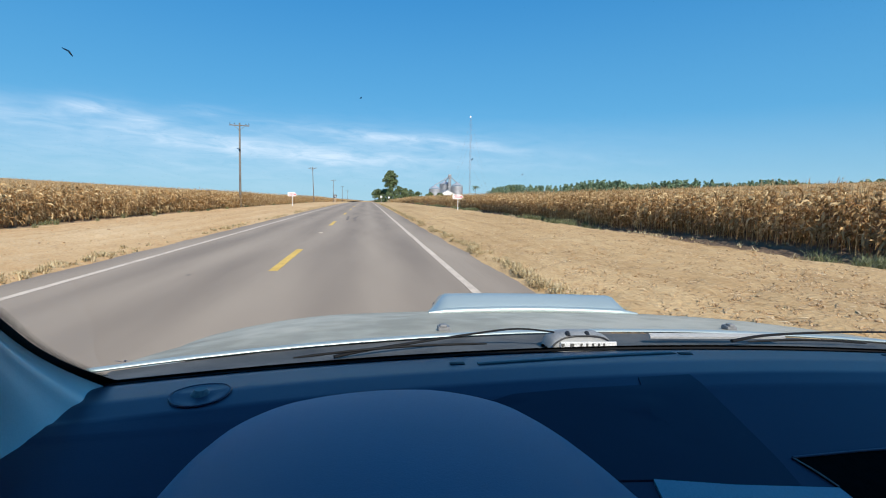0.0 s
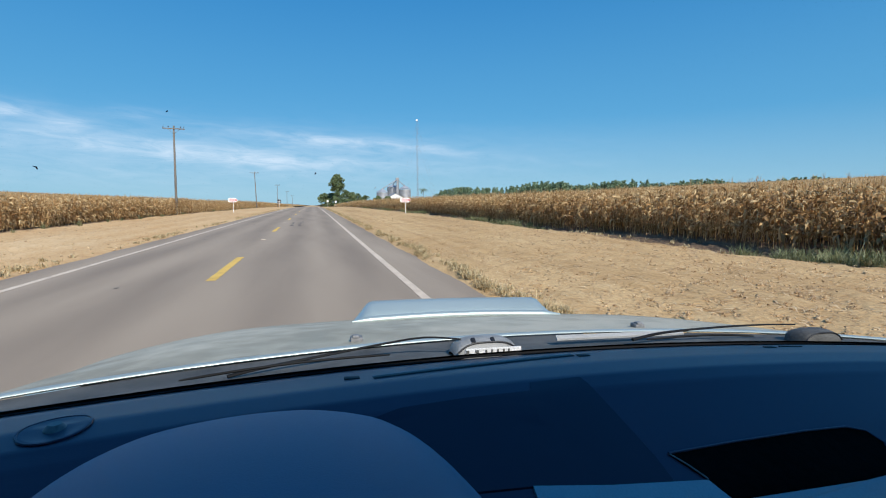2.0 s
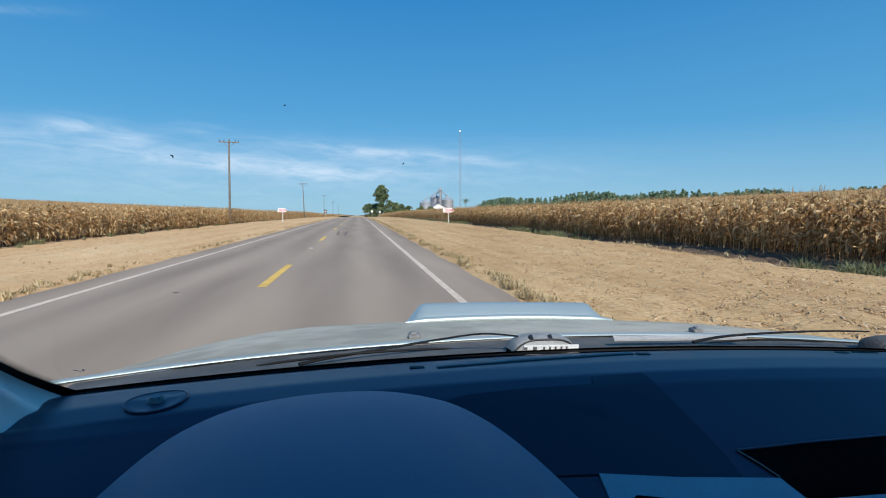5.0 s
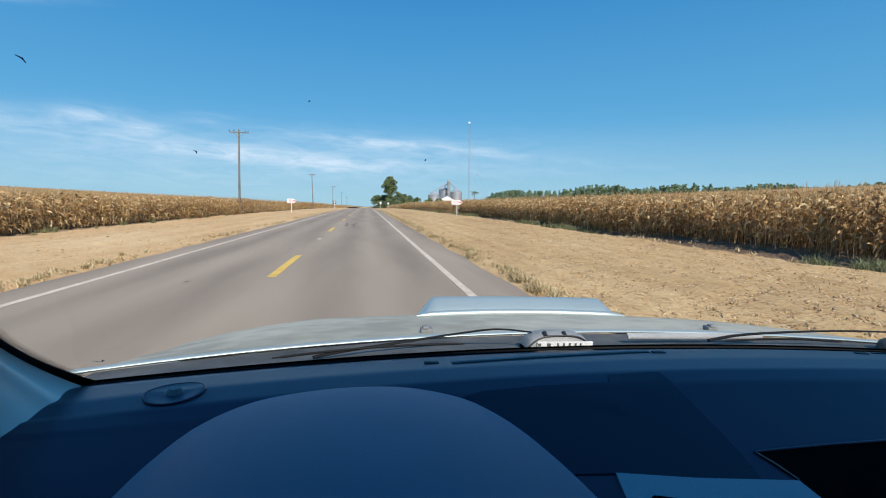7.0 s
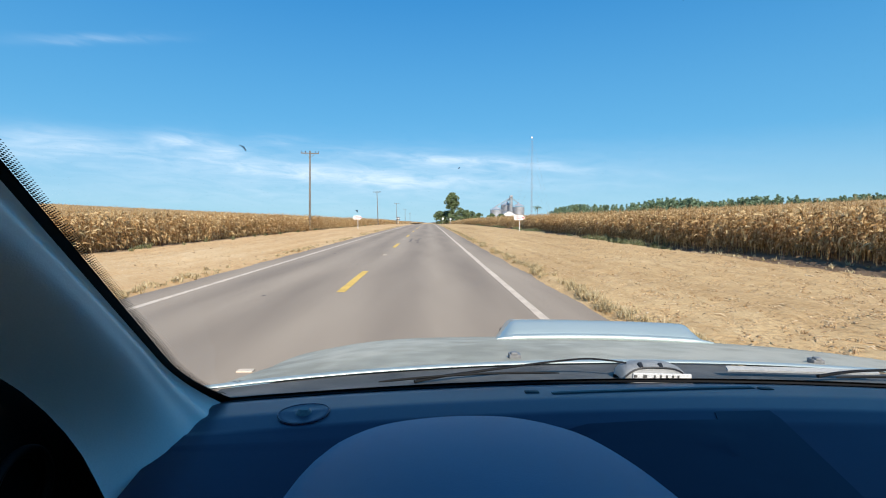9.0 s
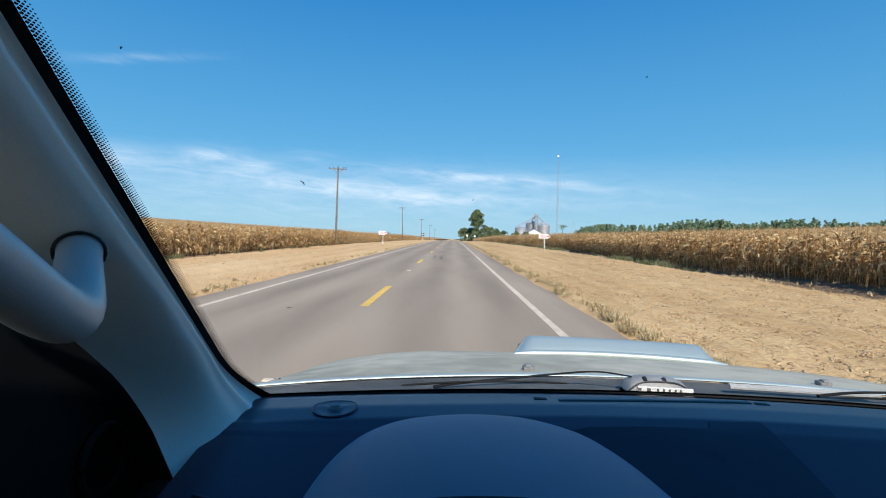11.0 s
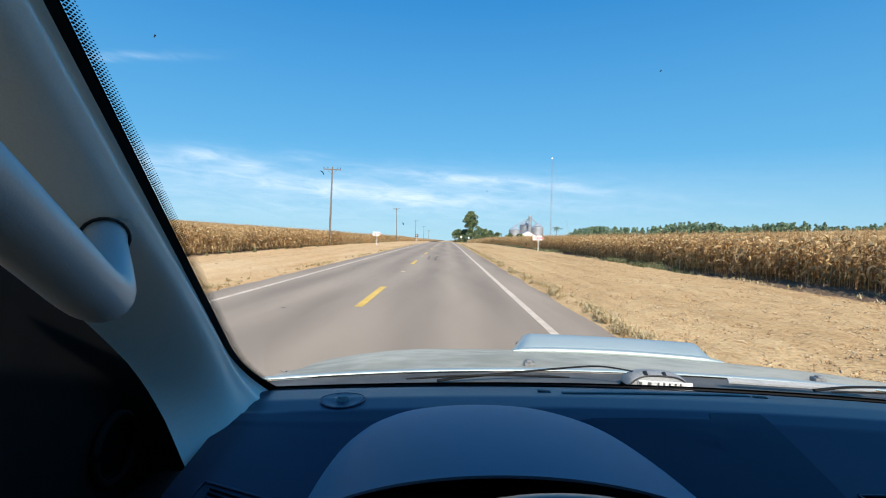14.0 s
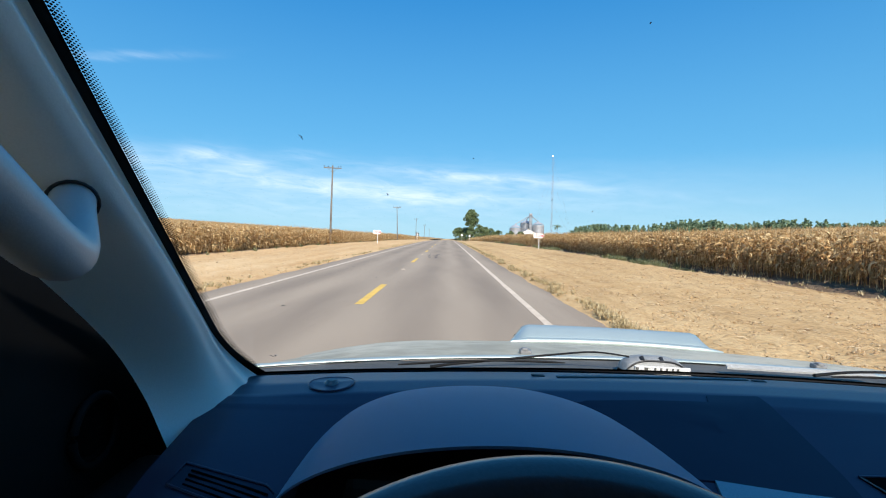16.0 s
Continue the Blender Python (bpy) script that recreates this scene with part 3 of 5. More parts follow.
def road():
    bm = bmesh.new()
    ys = np.concatenate([np.linspace(-300, -2, 60), np.linspace(0, 60, 240), np.linspace(61, 900, 240)])
    rows = []
    for y in ys:
        jl, jr = 0.03 * math.sin(y * 1.7) + rng.normal(0, 0.015), 0.03 * math.sin(y * 1.3 + 2) + rng.normal(0, 0.015)
        prof = [(ROAD_L + jl - 0.12, -0.14), (ROAD_L + jl, -0.012), (-5.2, 0), (CROWN, 0), (1.75, 0), (ROAD_R + jr, -0.012), (ROAD_R + jr + 0.12, -0.14)]
        rows.append([bm.verts.new((x, y, float(road_z(x, y)) + dz)) for x, dz in prof])
    for a, b in zip(rows, rows[1:]):
        for k in range(6):
            bm.faces.new((a[k], a[k + 1], b[k + 1], b[k]))
    ob = part("road", bm, ASPHALT, smooth=True)
    tagged(ob, "grey-brown worn asphalt road running straight to a crest", "road", kind="structure")
    for x, nm in ((1.75, "edge_line"), (-5.13, "edge_line")):
        part(nm, strip(bmesh.new(), x - 0.075, x + 0.075, -60, 420, 0.004, 400, 0.012), WHITE_PAINT, ob, "worn white edge line")
    y = 9.5 - 14.6 * 2
    while y < 330:
        part("centre_dash", strip(bmesh.new(), CROWN - 0.085, CROWN + 0.085, y, y + 3.8, 0.005, 12, 0.01), YELLOW_PAINT, ob, "yellow painted dash")
        bm = bmesh.new()
        zs = float(road_z(CROWN, y - 4.9))
        box(bm, CROWN, y - 4.9, zs + 0.006, 0.15, 0.08, 0.016, 0.004)
        part("road_stud", bm, WHITE_PAINT, ob, "worn pale road stud")
        y += 14.6
    for k in range(8):                       # rubber scuffs in two rows beside the dashes
        x = CROWN + (0.55 if k % 2 else 1.02) + random.uniform(-0.08, 0.08)
        y0 = 30 + (k // 2) * 1.7 + random.uniform(-0.3, 0.3)
        bm = bmesh.new()
        c = [bm.verts.new((x + 0.11 * random.uniform(0.7, 1.3) * math.cos(a), y0 + 0.32 * random.uniform(0.6, 1.3) * math.sin(a), 0)) for a in (2 * math.pi * j / 9 for j in range(9))]
        for v in c:
            v.co.z = float(road_z(v.co.x, v.co.y)) + 0.004
        bm.faces.new(c)
        part("rubber_scuff", bm, TAR, ob)
    for x, y0, s in ((-3.2, 9.4, 0.05), (-2.3, 15.5, 0.05), (-4.1, 21.0, 0.08), (0.4, 26.0, 0.07), (-3.6, 33.0, 0.10)):
        bm = bmesh.new()
        c = [bm.verts.new((x + s * random.uniform(0.5, 1.3) * math.cos(a), y0 + s * random.uniform(0.5, 1.2) * math.sin(a), 0)) for a in (2 * math.pi * j / 8 for j in range(8))]
        for v in c:
            v.co.z = float(road_z(v.co.x, v.co.y)) + 0.004
        bm.faces.new(c)
        part("tar_spot", bm, TAR, ob)


ground()
road()

# ---- crops and weeds ----


def leaf_strip(verts, quads, base, yaw, length, width, rise, droop, segs, twist=0.0):
    """A long leaf that rises from its stalk, arches and hangs, curling at the end."""
    start = len(verts)
    d = np.array([math.cos(yaw), math.sin(yaw), 0.0])
    side = np.array([-math.sin(yaw), math.cos(yaw), 0.0])
    p, ang = np.array(base, dtype=float), rise
    for k in range(segs + 1):
        f = k / segs
        w = width * (1 - f) ** 0.6 * (0.45 + 1.1 * min(1, f * 3)) * 0.5 + 0.002
        tw = twist * f
        s = side * math.cos(tw) + np.array([0, 0, math.sin(tw)])
        verts.append(p - s * w)
        verts.append(p + s * w)
        p = p + (d * math.cos(ang) + np.array([0, 0, math.sin(ang)])) * (length / segs)
        ang -= droop / segs
    for k in range(segs):
        a = start + 2 * k
        quads.append((a, a + 1, a + 3, a + 2))


def corn_plant(r, leaves, segs, tassel=True, low=0.4):
    """A dead standing corn plant: stalk, hanging leaves, an ear in its husk, a tassel."""
    verts, quads = [], []
    h = r.uniform(1.80, 2.12)
    for a in (0, math.pi / 2):               # stalk of two crossed tapered blades
        s = len(verts)
        dx, dy = math.cos(a) * 0.014, math.sin(a) * 0.014
        verts += [np.array((-dx, -dy, 0)), np.array((dx, dy, 0)), np.array((dx * 0.5, dy * 0.5, h)), np.array((-dx * 0.5, -dy * 0.5, h))]
        quads.append((s, s + 1, s + 2, s + 3))
    plane = r.uniform(0, math.pi)
    for k in range(leaves):
        f = (k + 0.5) / leaves
        leaf_strip(verts, quads, (0, 0, low + f * (h - low - 0.12)), plane + (k % 2) * math.pi + r.normal(0, 0.8), r.uniform(0.26, 0.66) * (1.1 - 0.35 * f), r.uniform(0.050, 0.092),
                   r.uniform(-0.7, 1.3) - (0.5 if f < 0.35 else 0), r.uniform(1.2, 4.2), segs, r.uniform(-3.6, 3.6))
    leaf_strip(verts, quads, (0, 0, r.uniform(0.9, 1.15)), r.uniform(0, 6.3), 0.26, 0.10, r.uniform(-0.9, 0.9), 0.6, 2)
    if tassel:
        for k in range(5):
            leaf_strip(verts, quads, (0, 0, h - 0.05), r.uniform(0, 6.3), r.uniform(0.18, 0.30), 0.013, r.uniform(1.0, 1.5), 0.8, 1)
    return np.array(verts), np.array(quads)


def corn_field(side):
    r = np.random.default_rng(11 if side < 0 else 23)
    low = 0.30 if side < 0 else 0.50
    near = [corn_plant(r, 19, 4, True, low) for _ in range(18)]
    far = [corn_plant(r, 13, 2, True, low) for _ in range(10)]
    top = []
    for _ in range(8):
        v, q = corn_plant(r, 8, 2)
        v = v * np.array([1.15, 1.15, 1.0])
        top.append((v, q))
    x0 = -15.9 if side < 0 else 14.6
    name = "corn_field"

    def rows(x_list, ya, yb, gap, jitter):
        out = []
        for x in x_list:
            ys = np.arange(ya, yb, gap)
            ys = ys + r.uniform(-gap * 0.4, gap * 0.4, len(ys))
            ys = ys[r.uniform(0, 1, len(ys)) > 0.06]
            xs = x + r.normal(0, jitter, len(ys)) + 0.25 * np.sin(ys * 0.13) + 0.15 * np.sin(ys * 0.41)
            out.append(np.stack([xs, ys, land_z(xs, ys)], -1))
        return np.concatenate(out)

    vs, qs, base = [], [], 0
    jobs = [(near, rows([x0 + side * 0.52 * k for k in range(6)], 5, 75, 0.20, 0.05)),
            (far, rows([x0 + side * 0.6 * k for k in range(5)], 75, 200, 0.30, 0.06)),
            (far, rows([x0 + side * 0.9 * k for k in range(4)], 200, 430, 0.6, 0.1)),
            (top, rows([x0 + side * (3.3 + 1.0 * k) for k in range(15)], 5, 120, 0.60, 0.2)),
            (top, rows([x0 + side * (20 + 4 * k) for k in range(22)], 10, 300, 1.6, 1.2))]
    for kinds, pl in jobs:
        lean = r.normal(0, 0.07, (len(pl), 2))
        v, q = scatter(kinds, pl, r.uniform(0, 6.283, len(pl)), r.uniform(0.80, 1.0, len(pl)) * (1.0 if side < 0 else 1.08), lean)
        vs.append(v)
        qs.append(q + base)
        base += len(v)
    ob = mesh_from_arrays(name, np.concatenate(vs), np.concatenate(qs), CORN)
    tagged(ob, "dense field of dry tan corn standing along the verge", "corn field", kind="stuff")
    # the closed canopy further in
    xs = x0 + side * np.concatenate([np.linspace(3.2, 40, 40), np.linspace(42, 200, 50), np.linspace(215, 900, 24)])
    ys = np.concatenate([np.linspace(-60, 0, 14), np.linspace(1, 120, 100), np.linspace(123, 700, 120), np.linspace(720, 2500, 14)])
    X, Y = np.meshgrid(xs, ys, indexing="ij")
    Z = land_z(X, Y) + 1.60 + r.normal(0, 0.07, X.shape)
    v = np.stack([X, Y, Z], -1).reshape(-1, 3)
    nx, ny = len(xs), len(ys)
    i, j = np.meshgrid(np.arange(nx - 1), np.arange(ny - 1), indexing="ij")
    q = np.stack([i * ny + j, (i + 1) * ny + j, (i + 1) * ny + j + 1, i * ny + j + 1], -1).reshape(-1, 4)
    can = mesh_from_arrays("corn_canopy", v, q, CORN_TOP)
    tagged(can, "closed tan canopy of the dry corn stretching away", "corn field", kind="stuff")


def tuft(r, blades, height, width, spread):
    verts, quads = [], []
    for _ in range(blades):
        a = r.uniform(0, 6.283)
        rad = r.uniform(0, spread)
        leaf_strip(verts, quads, (math.cos(a) * rad, math.sin(a) * rad, -0.02), r.uniform(0, 6.283), height * r.uniform(0.5, 1.2), width, r.uniform(0.9, 1.5), r.uniform(0.4, 1.6), 3)
    return np.array(verts), np.array(quads)


def stuff_of(name, variants, places, scales, material, label, category):
    v, q = scatter(variants, places, rng.uniform(0, 6.283, len(places)), scales)
    tagged(mesh_from_arrays(name, v, q, material), label, category, kind="stuff")


def along(n, x_fn, ya, yb):
    ys = ya + (yb - ya) * rng.uniform(0, 1, n) ** 1.5
    xs = x_fn(ys, n)
    return np.stack([xs, ys, land_z(xs, ys)], -1)


def verge_plants():
    r = np.random.default_rng(5)
    dry = [tuft(r, 34, 0.21, 0.008, 0.16) for _ in range(8)]
    low = [tuft(r, 18, 0.14, 0.012, 0.12) for _ in range(6)]
    p = along(1100, lambda y, n: ROAD_R + 0.28 + np.abs(rng.normal(0, 0.16, n)) + 0.10 * np.sin(y * 1.3), 4, 120)
    keep = (np.sin(p[:, 1] * 0.9) + 0.7 * np.sin(p[:, 1] * 2.3 + 1) + rng.normal(0, 0.5, len(p))) > -0.45
    p = p[keep]
    stuff_of("grass_tufts", dry, p, rng.uniform(0.4, 1.0, len(p)), BROWN_GRASS, "straggling dry straw-coloured grass along the asphalt edge", "grass")
    p = along(900, lambda y, n: ROAD_L - 0.22 - np.abs(rng.normal(0, 0.30, n)), 5, 110)
    keep = (np.sin(p[:, 1] * 0.5 + 2) + rng.normal(0, 0.6, len(p))) > 0.1
    p = p[keep]
    stuff_of("grass_tufts", low, p, rng.uniform(0.4, 1.3, len(p)), BROWN_GRASS, "low dry brown grass beside the sandy verge", "grass")
    p = along(900, lambda y, n: rng.uniform(3.2, 12.2, n), 5, 70)
    stuff_of("grass_tufts", low, p, rng.uniform(0.2, 0.6, len(p)), STRAW, "sparse straw-coloured stubble on the mown verge", "grass")
    # weeds in the ditch, in patches
    weed = [tuft(r, 70, 0.6, 0.016, 0.28) for _ in range(6)]
    p = along(800, lambda y, n: rng.uniform(12.4, 14.4, n), 8, 140)
    keep = (np.sin(p[:, 1] * 0.21 + 0.6) + 0.5 * np.sin(p[:, 1] * 0.73) + rng.normal(0, 0.25, len(p))) > 0.45
    stuff_of("ditch_weeds", weed, p[keep], rng.uniform(0.35, 1.0, int(keep.sum())), WEED, "patches of green weeds in the dark ditch beside the corn", "weeds")
    p = along(420, lambda y, n: rng.uniform(12.5, 15.0, n), 8, 120)
    stuff_of("ditch_straw", low, p, rng.uniform(0.6, 1.8, len(p)), DRY_GRASS, "dead brown straw lying in the ditch", "grass")
    p = along(30, lambda y, n: -15.3 + rng.normal(0, 0.3, n), 20, 140)
    stuff_of("field_edge_weeds", weed, p, rng.uniform(0.3, 0.8, len(p)), WEED, "green-brown weeds at the foot of the corn", "weeds")
    # straw litter and clods on the right-hand verge
    straw = []
    for _ in range(10):
        v, q = [], []
        leaf_strip(v, q, (0, 0, 0.012), 0, r.uniform(0.10, 0.34), r.uniform(0.012, 0.035), r.uniform(-0.1, 0.35), r.uniform(0.2, 1.2), 2, r.uniform(-1, 1))
        straw.append((np.array(v), np.array(q)))
    p = along(24000, lambda y, n: rng.uniform(3.0, 12.4, n), 3, 75)
    stuff_of("straw_litter", straw, p, rng.uniform(0.25, 0.9, len(p)), STRAW, "chopped pale straw scattered over the mown verge", "straw")
    p = along(1500, lambda y, n: rng.uniform(-15.4, -6.5, n), 5, 60)
    stuff_of("straw_litter", straw, p, rng.uniform(0.4, 1.0, len(p)), STRAW, "bits of straw on the sandy verge", "straw")
    clods = []
    for _ in range(8):
        b = bmesh.new()
        bmesh.ops.create_cube(b, size=1)
        for vert in b.verts:
            vert.co = vert.co.normalized() * r.uniform(0.6, 1.35)
            vert.co.z *= 0.6
        b.verts.index_update()
        clods.append((np.array([v.co[:] for v in b.verts]), np.array([[v.index for v in f.verts] for f in b.faces])))
        b.free()
    p = along(20000, lambda y, n: rng.uniform(2.95, 12.6, n), 3, 60)
    stuff_of("earth_clods", clods, p, np.abs(rng.normal(0.004, 0.012, len(p))) + 0.005, CLOD, "small dry earth clods on the mown verge", "clods")
    p = along(3000, lambda y, n: rng.uniform(-15.4, -6.3, n), 5, 60)
    stuff_of("earth_clods", clods, p, np.abs(rng.normal(0.01, 0.015, len(p))) + 0.006, CLOD, "small dry clods on the sandy verge", "clods")


# ---- roadside things ----


def utility_pole():
    ob = empty("utility_pole")
    part("pole", tube(bmesh.new(), (0, 0, -0.3), (0, 0, 10.4), 0.15, 0.09, 10), POLE, ob, smooth=True)
    part("crossarm", box(bmesh.new(), 0, -0.12, 10.05, 2.3, 0.10, 0.12, 0.012), POLE, ob)
    for s in (-1, 1):
        part("brace", tube(bmesh.new(), (s * 0.65, -0.13, 10.0), (0, -0.11, 9.45), 0.018, seg=6), POLE, ob)
    for x in (-1.08, -0.55, 0.75, 1.08):
        bm = bmesh.new()
        tube(bm, (x, -0.12, 10.1), (x, -0.12, 10.2), 0.02, seg=8)
        for k in range(3):
            tube(bm, (x, -0.12, 10.2 + 0.05 * k), (x, -0.12, 10.235 + 0.05 * k), 0.062 - 0.008 * k, 0.045 - 0.008 * k, 10)
        part("insulator", bm, INSULATOR, ob, "brown porcelain insulator", smooth=True)
    return tagged(ob, "weathered grey utility pole with a crossarm, beside the corn", "utility pole", "poles along the road")


def poles():
    first = utility_pole()
    first.matrix_world = pose(-15.6, 64, float(land_z(-15.6, 64)), 0, 1.2, 4)
    for y, lean in ((150, -1.5), (236, 1.0), (322, 0.5), (408, 0)):
        copy_thing(first, pose(-15.6, y, float(land_z(-15.6, y)), 0, lean, 3))


def arrow_sign(name, loc, flip, label, w=1.15, h=0.52, top=1.85, bars=4):
    ob = empty(name, loc)
    part("post", box(bmesh.new(), 0, 0.03, (top - h) / 2 - 0.1, 0.07, 0.05, top - h + 0.35, 0.008), SIGN_WHITE, ob)
    bm = bmesh.new()
    s = -1 if flip else 1
    outline = [(-w / 2, -h / 2 + 0.06), (-w / 2 + 0.06, -h / 2), (w * 0.28, -h / 2), (w / 2, -0.01), (w * 0.28, h / 2), (-w / 2 + 0.06, h / 2), (-w / 2, h / 2 - 0.06)]
    f = bm.faces.new([bm.verts.new((x * s, 0, top - h / 2 + z)) for x, z in outline])
    r = bmesh.ops.extrude_face_region(bm, geom=[f])
    bmesh.ops.translate(bm, verts=[g for g in r["geom"] if isinstance(g, bmesh.types.BMVert)], vec=(0, -0.025, 0))
    board = part("board", bm, SIGN_WHITE, ob, "white arrow-shaped board")
    bm = bmesh.new()
    box(bm, s * 0.02 * w, -0.028, top - h / 2, w * 0.80, 0.004, h * 0.34)
    part("red_band", bm, SIGN_RED, board, "faded red band")
    x = -0.36 * w
    for k in range(bars):
        bw = w * (0.13, 0.09, 0.16, 0.10)[k % 4]
        part("letter_bar", box(bmesh.new(), s * (x + bw / 2), -0.032, top - h / 2, bw, 0.003, h * 0.17), SIGN_WHITE, board)
        x += bw + 0.03 * w
    part("text_bar", box(bmesh.new(), -s * 0.1 * w, -0.028, top - h * 0.2, w * 0.5, 0.004, h * 0.07), SIGN_RED, board)
    part("text_bar", box(bmesh.new(), -s * 0.08 * w, -0.028, top - h * 0.8, w * 0.55, 0.004, h * 0.07), SIGN_RED, board)
    return tagged(ob, label, "road sign")


def round_sign_back(loc):
    ob = empty("round_sign", loc)
    part("post", box(bmesh.new(), 0, -0.05, 1.0, 0.09, 0.05, 2.6, 0.006), SIGN_WHITE, ob, "white post")
    part("disc", tube(bmesh.new(), (0, 0.0, 1.75), (0, 0.02, 1.75), 0.55, seg=32), SIGN_BLACK, ob, "black back of a round sign")
    part("batten", box(bmesh.new(), 0, -0.03, 1.75, 1.12, 0.04, 0.10, 0.006), SIGN_WHITE, ob, "white crosspiece")
    return tagged(ob, "black back of a round traffic sign with white battens", "road sign")


def signs():
    arrow_sign("advert_sign", (-9.6, 66, float(land_z(-9.6, 66))), False, "white arrow-shaped advertising sign on a white post, sandy verge")
    arrow_sign("advert_sign", (11.3, 60, float(land_z(11.3, 60))), False, "white and red pointed advertising sign on a white post", 1.35, 0.56, 1.95)
    round_sign_back((-9.4, 150, float(land_z(-9.4, 150))))
    for x, y in ((8.5, 290), (14.0, 310)):
        ob = empty("marker_board", (x, y, float(land_z(x, y))))
        part("post", tube(bmesh.new(), (0, 0, -0.2), (0, 0, 3.0), 0.06), SIGN_WHITE, ob)
        part("board", box(bmesh.new(), 0, 0, 3.4, 1.1, 0.06, 1.1, 0.02), SIGN_WHITE, ob)
        tagged(ob, "small white board on a post at the farm turning", "road sign")


# ---- far things ----


def crown_of(r, centres, leaves, size):
    """A loose crown: small leaf quads thrown round many clump centres."""
    v, q = [], []
    for (cx, cy, cz, rad) in centres:
        n = leaves
        d = r.normal(0, 1, (n, 3))
        d /= np.linalg.norm(d, axis=1)[:, None]
        p = np.array([cx, cy, cz]) + d * (rad * r.uniform(0.55, 1.05, n) ** 0.6)[:, None] * np.array([1, 1, 0.75])
        for pt in p:
            u = r.normal(0, 1, 3)
            u /= np.linalg.norm(u)
            w = np.cross(u, r.normal(0, 1, 3))
            w /= np.linalg.norm(w)
            s = size * r.uniform(0.6, 1.3)
            b = len(v)
            v += [pt - u * s - w * s * 0.6, pt + u * s - w * s * 0.6, pt + u * s * 0.7 + w * s * 0.6, pt - u * s * 0.7 + w * s * 0.6]
            q.append((b, b + 1, b + 2, b + 3))
    return np.array(v), np.array(q)


def tree(name, loc, height, crown_from, radius, seed, label, clumps=26, leaves=60, size=0.28, top_heavy=0.0):
    r = np.random.default_rng(seed)
    ob = empty(name, loc)
    bm = bmesh.new()
    pts = [(0, 0, -0.5)] + [(r.normal(0, 0.12) * k, r.normal(0, 0.12) * k, height * 0.9 * k / 5) for k in range(1, 6)]
    tr = height * 0.022
    sweep(bm, pts, [tr * (1.15 - 0.19 * k) for k in range(6)], 8)
    cs = []
    for k in range(clumps):
        f = r.uniform(0, 1)
        z = height * (crown_from + (0.95 - crown_from) * f)
        rr = radius * (math.sin(math.pi * min(0.97, max(0.12, f * 0.85 + 0.12 + top_heavy * 0.1))) ** 0.7)
        a = r.uniform(0, 6.283)
        d = rr * r.uniform(0.25, 0.95)
        c = (math.cos(a) * d, math.sin(a) * d, z)
        cs.append((*c, radius * r.uniform(0.22, 0.42)))
        if k % 2 == 0:
            tube(bm, (0, 0, z - d * 0.5), c, tr * 0.32, tr * 0.1, 5)
    part("trunk", bm, BARK, ob, smooth=True)
    v, q = crown_of(r, cs, leaves, size)
    c = mesh_from_arrays("crown", v, q, FOLIAGE)
    c.parent = ob
    return tagged(ob, label, "tree")


def palm(loc, height, seed, label):
    """A feather palm: a bare ringed trunk and a head of arching fronds with leaflets."""
    r = np.random.default_rng(seed)
    ob = empty("palm_tree", loc)
    bm = bmesh.new()
    sweep(bm, [(0.06 * math.sin(k), 0.05 * math.cos(k * 1.3), -0.4 + (height + 0.4) * k / 8) for k in range(9)], [height * (0.034 - 0.0018 * k) for k in range(9)], 10)
    part("trunk", bm, BARK, ob, smooth=True)
    v, q = [], []
    for k in range(22):
        a, rise = r.uniform(0, 6.283), r.uniform(-0.3, 1.3)
        span = height * r.uniform(0.42, 0.58)
        p, ang = np.array([0, 0, height]), rise
        d = np.array([math.cos(a), math.sin(a), 0.0])
        for i in range(7):
            for sgn in (-1, 1):
                leaf_strip(v, q, p, a + sgn * r.uniform(0.7, 1.1), span * 0.30 * (1.1 - 0.1 * i), 0.22, ang - 0.3, 1.2, 2)
            p = p + (d * math.cos(ang) + np.array([0, 0, math.sin(ang)])) * span / 7
            ang -= 0.30
    c = mesh_from_arrays("fronds", np.array(v), np.array(q), FOLIAGE)
    c.parent = ob
    return tagged(ob, label, "tree")


